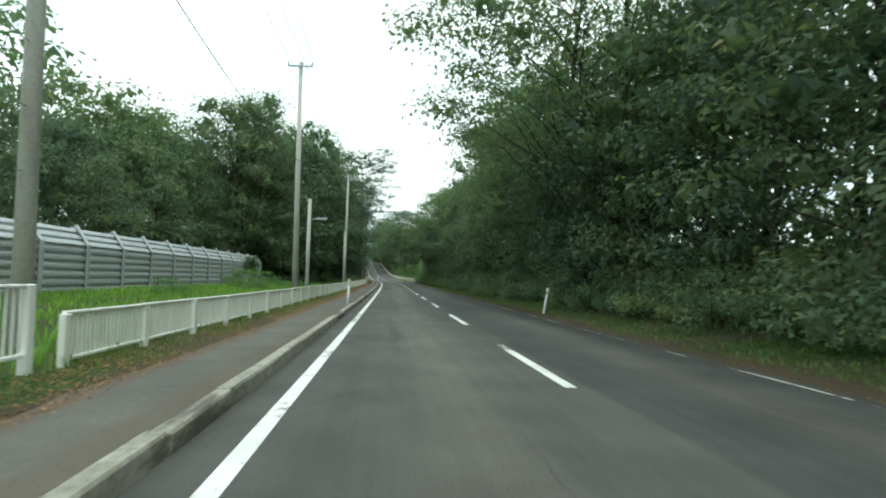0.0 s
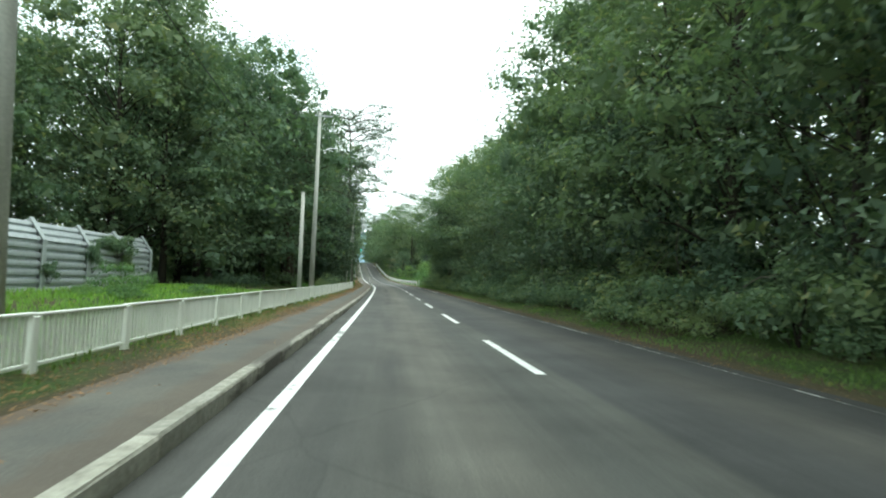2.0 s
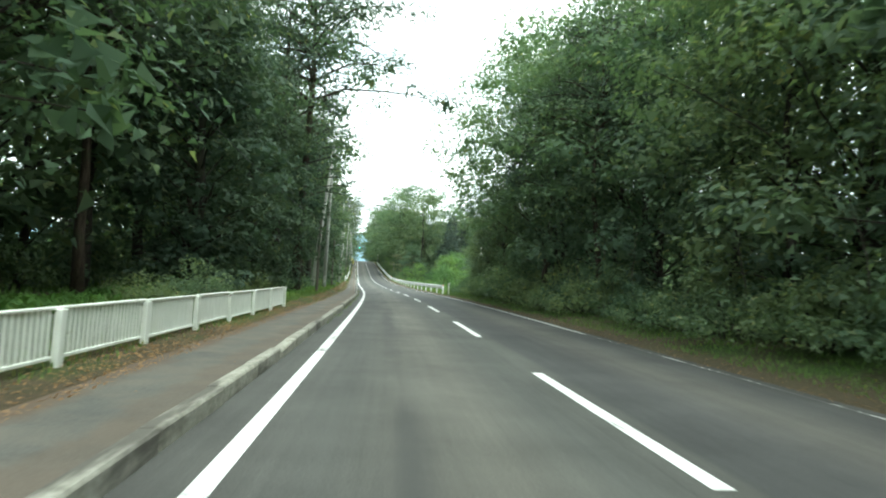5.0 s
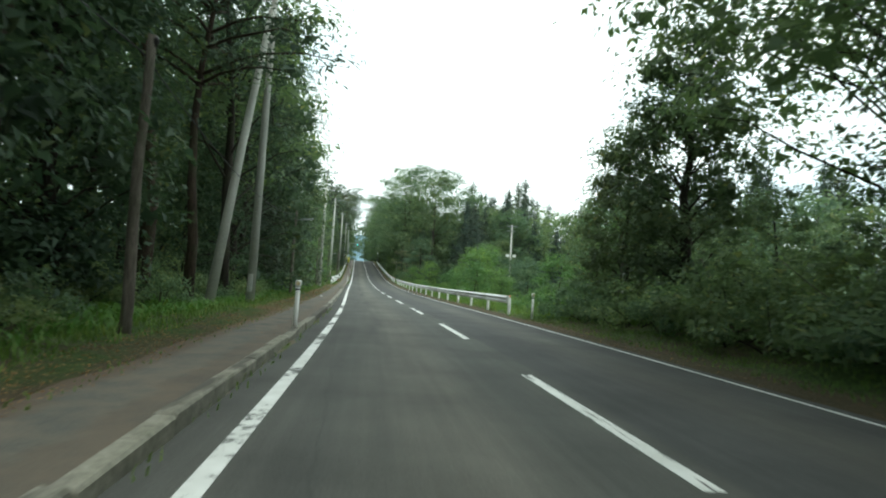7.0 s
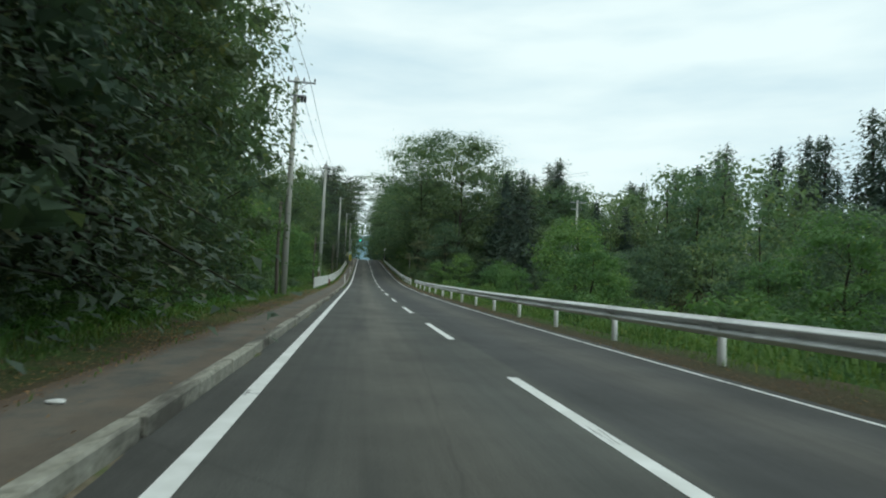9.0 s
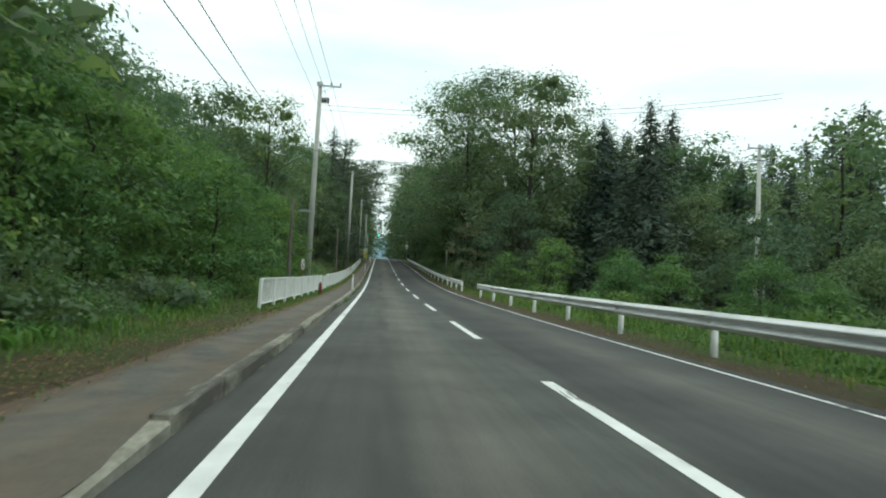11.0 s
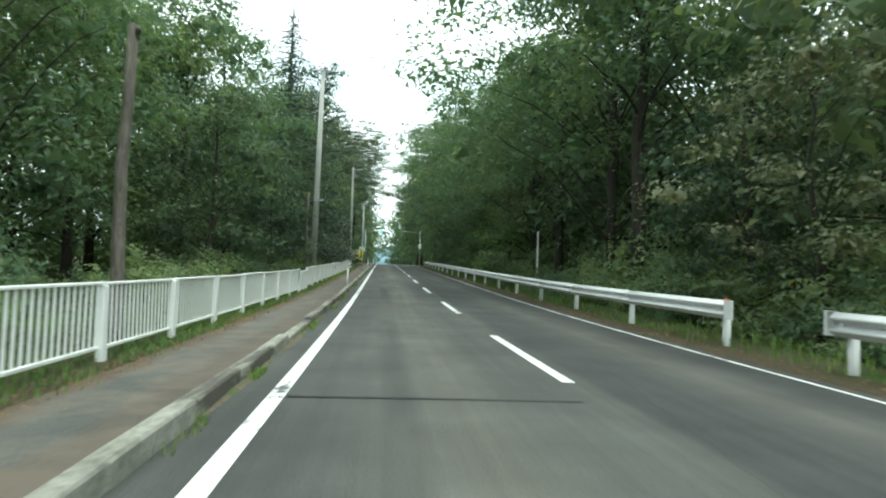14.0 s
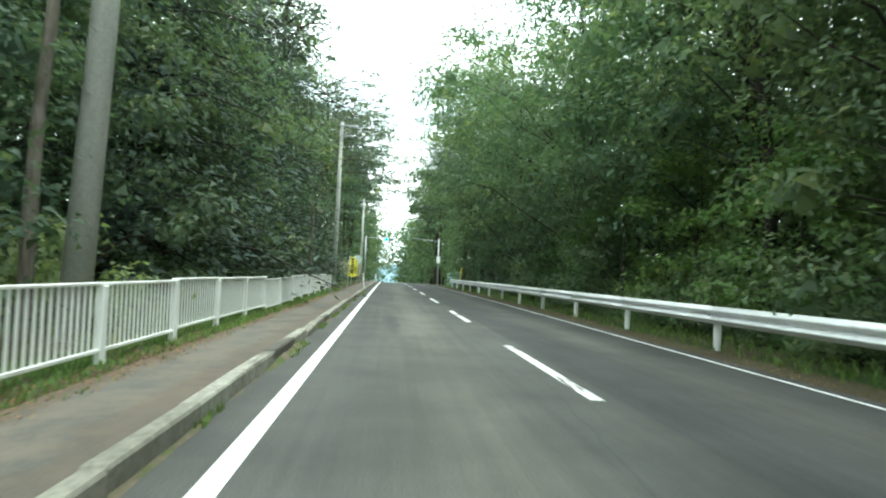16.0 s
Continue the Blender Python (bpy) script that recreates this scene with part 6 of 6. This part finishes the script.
# ---- grass, weeds and dead needles ----
def blades(name, zones, height, width, mat, label, seed, droop=0.5):
    """Bent blades scattered over stretches of (u0, u1, y0, y1, how many)."""
    r = np.random.default_rng(seed)
    V = []
    for u0, u1, y0, y1, n in zones:
        u, y = r.uniform(u0, u1, n), r.uniform(y0, y1, n)
        tuft = 0.5 + 0.5 * np.sin(u * 3.1 + y * 1.7) * np.sin(y * 0.9 - u * 2.0)
        keep = r.random(n) < 0.25 + 0.75 * tuft
        u, y = u[keep], y[keep]
        p = np.array([at(a, b, max(ground_z(a, b), 0.0 if a > -2 else 0.08)) for a, b in zip(u, y)])
        k = len(p)
        a = r.uniform(0, 6.28, k)
        h = height * r.uniform(0.45, 1.3, k)
        d = np.stack([np.cos(a), np.sin(a), 0 * a], 1)
        s = np.stack([-np.sin(a), np.cos(a), 0 * a], 1) * (width * r.uniform(0.6, 1.4, k))[:, None]
        up = np.array([0, 0, 1.0])
        mid = p + up * h[:, None] * 0.62 + d * (h * droop * 0.3)[:, None]
        tip = p + up * h[:, None] * 0.95 + d * (h * droop)[:, None]
        V.append(np.stack([p - s * 0.5, p + s * 0.5, mid + s * 0.45, mid - s * 0.45, tip], 1))
    v = np.concatenate(V)
    n = len(v)
    me = bpy.data.meshes.new(name)
    me.vertices.add(5 * n)
    me.vertices.foreach_set("co", v.reshape(-1))
    idx = np.arange(n)[:, None] * 5 + np.array([0, 1, 2, 0, 2, 3, 3, 2, 4])
    me.loops.add(9 * n)
    me.loops.foreach_set("vertex_index", idx.reshape(-1))
    me.polygons.add(3 * n)
    me.polygons.foreach_set("loop_start", np.arange(3 * n) * 3)
    me.update(calc_edges=True)
    me.materials.append(mat)
    return tagged(new(name, me), label, "grass", "", "stuff")


def litter(name, zones, size, mat, label, seed):
    r = np.random.default_rng(seed)
    P = []
    for u0, u1, y0, y1, n, z in zones:
        u, y = r.uniform(u0, u1, n), r.uniform(y0, y1, n)
        patch = 0.5 + 0.5 * np.sin(u * 2.3 + y * 0.8) * np.sin(y * 0.47 + 1)
        keep = r.random(n) < 0.2 + 0.8 * patch
        P += [at(a, b, max(ground_z(a, b), z) + 0.012) for a, b in zip(u[keep], y[keep])]
    P = np.array(P)
    n = len(P)
    N = np.array([0, 0, 1.0]) + r.normal(size=(n, 3)) * 0.35
    L = size * r.uniform(0.5, 1.5, n)
    me = leaf_mesh(name, P, N, L, L * 0.4, 0.2, mat, seed)
    return tagged(new(name, me), label, "litter", "", "stuff")


blades("verge_grass", [(-4.3, -3.45, -5, 90, 5500), (-5.1, -3.8, 88, 172, 11000), (-5.5, -3.3, 171, 262, 7000), (6.2, 8.5, 118, 205, 11000), (6.0, 8.0, 205, 290, 8500)],
       0.17, 0.018, M_GRASS, "green grass along the road verges", 201)
blades("fence_grass", [(-3.5, -2.66, 170, 262, 34000), (-4.2, -3.1, -5, 90, 10000), (5.9, 7.4, -5, 122, 30000), (-2.75, -2.4, 90, 262, 3500), (-4.7, -3.45, 90, 171, 20000)], 0.075, 0.016, M_GRASS, "short green grass beside the footpath", 207)
blades("field_weeds", [(-12.8, -3.7, -2, 64, 30000)], 0.2, 0.035, M_FIELD, "lush bright green weeds before the noise barrier", 202)
blades("forest_ferns", [(-9.5, -4.3, 80, 172, 34000)], 0.2, 0.07, M_FERN, "bright green ferns and weeds under the pines", 206, 1.25)
blades("forest_weeds", [(-13, -9.0, 64, 172, 8000), (7.6, 10, -5, 122, 7000), (8.0, 14, 118, 205, 12000)], 0.26, 0.04, M_GRASS, "tall green weeds at the wood's edge", 203)
litter("dead_needles", [(-3.6, -2.45, -5, 92, 56000, WALK_Z - 0.02), (-3.8, -2.35, 92, 172, 36000, WALK_Z - 0.02), (-3.05, -2.35, 170, 262, 30000, WALK_Z - 0.02), (5.3, 6.2, -5, 290, 22000, 0.0), (-2.7, -1.5, -5, 262, 900, WALK_Z)],
       0.034, M_DRY, "brown dead needles and leaves on the verges", 204)
wr = random.Random(88)
blades("kerb_weeds", [*[(-1.34, -1.34 + wr.uniform(0.06, 0.2), y, y + wr.uniform(0.4, 1.6), wr.randrange(60, 200)) for y in (176 + 3.1 * k + wr.uniform(-1.2, 1.2) for k in range(28))], (-1.36, -1.2, 84, 120, 300), (-1.56, -1.44, 200, 262, 1600)], 0.075, 0.014, M_GRASS, "weeds growing along the foot of the kerb", 205)

# bare vine stems that loop through the green wall
vr = random.Random(404)
for k in range(46):
    y = -2 + 2.45 * k + vr.uniform(-0.8, 0.8)
    u = vr.uniform(7.5, 8.3)
    pts, p, d = [], Vector((0, 0, -0.1)), Vector((vr.uniform(-0.15, 0.1), vr.uniform(-0.8, 0.8), vr.uniform(0.5, 1.0)))
    for i in range(9):
        pts.append(tuple(p))
        d += Vector((vr.uniform(-0.12, 0.12), vr.uniform(-0.35, 0.35), vr.uniform(-0.25, 0.2)))
        p = p + d.normalized() * vr.uniform(0.3, 0.5)
        p.x, p.z = max(min(p.x, 0.4), -0.35), max(p.z, 0.2)
    bm = bmesh.new()
    r = vr.uniform(0.012, 0.03)
    add_tube(bm, pts, [r * (1 - 0.08 * i) for i in range(9)], 5)
    o = finish("climbing_vine", bm, M_VINE)
    o.matrix_world = Matrix.Translation(at(u, y, ground_z(u, y)))
    tagged(o, "bare grey-brown vine stem climbing the roadside bushes", "vine", "bare vine stems")

# ---- far hills ----
verts, faces = [], []
n = 90
for i in range(n + 1):
    a = radians(-60 + 120 * i / n)
    ridge = 115 + 60 * noise.noise(Vector((i * 0.13, 0, 0))) + 40 * noise.noise(Vector((i * 0.4, 2, 0))) + 70 * math.exp(-((i - 48) / 9.0) ** 2)
    for rr, z in ((2900, -60), (3200, ridge * 0.55), (3500, ridge)):
        verts.append((rr * math.sin(a), rr * math.cos(a), z))
for i in range(n):
    for j in range(2):
        q = i * 3 + j
        faces.append((q, q + 3, q + 4, q + 1))
me = bpy.data.meshes.new("far_hills")
me.from_pydata(verts, [], faces)
# distance haze is put into the blue colour, and a faint glow lifts it
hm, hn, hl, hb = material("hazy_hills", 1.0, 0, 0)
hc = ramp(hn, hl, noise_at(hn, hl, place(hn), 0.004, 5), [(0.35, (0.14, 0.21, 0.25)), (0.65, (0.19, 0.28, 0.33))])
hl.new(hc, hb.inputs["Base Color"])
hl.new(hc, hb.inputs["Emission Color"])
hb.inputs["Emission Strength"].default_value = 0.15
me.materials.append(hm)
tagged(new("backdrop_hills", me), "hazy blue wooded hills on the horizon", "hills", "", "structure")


# ---- kerb stones ----
kerb = tagged(new("kerb"), "worn grey concrete kerb of single stones beside the footpath", "kerb", "", "structure")
stones = []
for v in range(4):
    bm = bmesh.new()
    r = random.Random(300 + v)
    bevel_box(bm, (U_KERB_BACK - U_KERB, 0.006, -0.2), (0.0, 1.494, 0.165), 0.018)
    for p in bm.verts:
        if p.co.z > 0.05:
            p.co.x += r.uniform(-0.006, 0.006)
            p.co.z += r.uniform(-0.008, 0.004)
    if v == 3:
        # a corner broken away
        for p in bm.verts:
            if p.co.z > 0.1 and p.co.y < 0.1:
                p.co.z -= 0.045
                p.co.y += 0.07
    bmesh.ops.recalc_face_normals(bm, faces=bm.faces)
    me = bpy.data.meshes.new("kerb_stone")
    bm.to_mesh(me)
    bm.free()
    me.materials.append(M_KERB)
    stones.append(me)
soiled = [me.copy() for me in stones]
for me in soiled:
    me.materials[0] = M_KERB_SOILED
rng = random.Random(31)
y = -20.0
while y < 330:
    v = 3 if rng.random() < 0.06 else rng.randrange(3)
    # sunken crossing points, where the kerb drops
    low = 0.045 if 153 < y < 158 or 206 < y < 209 else 0.0
    # broken and soiled under the wood, and again by the tall fence
    dirty = 92 < y < 121 or 148 < y < 176 or y > 196 and rng.random() < 0.45
    ob = new("kerb_stone", (soiled if dirty else stones)[v])
    ob.parent = kerb
    ob.matrix_basis = along(U_KERB + rng.uniform(-0.008, 0.008), y, rng.uniform(-0.008, 0.004) - low) @ Matrix.Rotation(radians(rng.uniform(-0.5, 0.5)), 4, "Z")
    y += 1.5 if rng.random() > 0.04 else 1.56
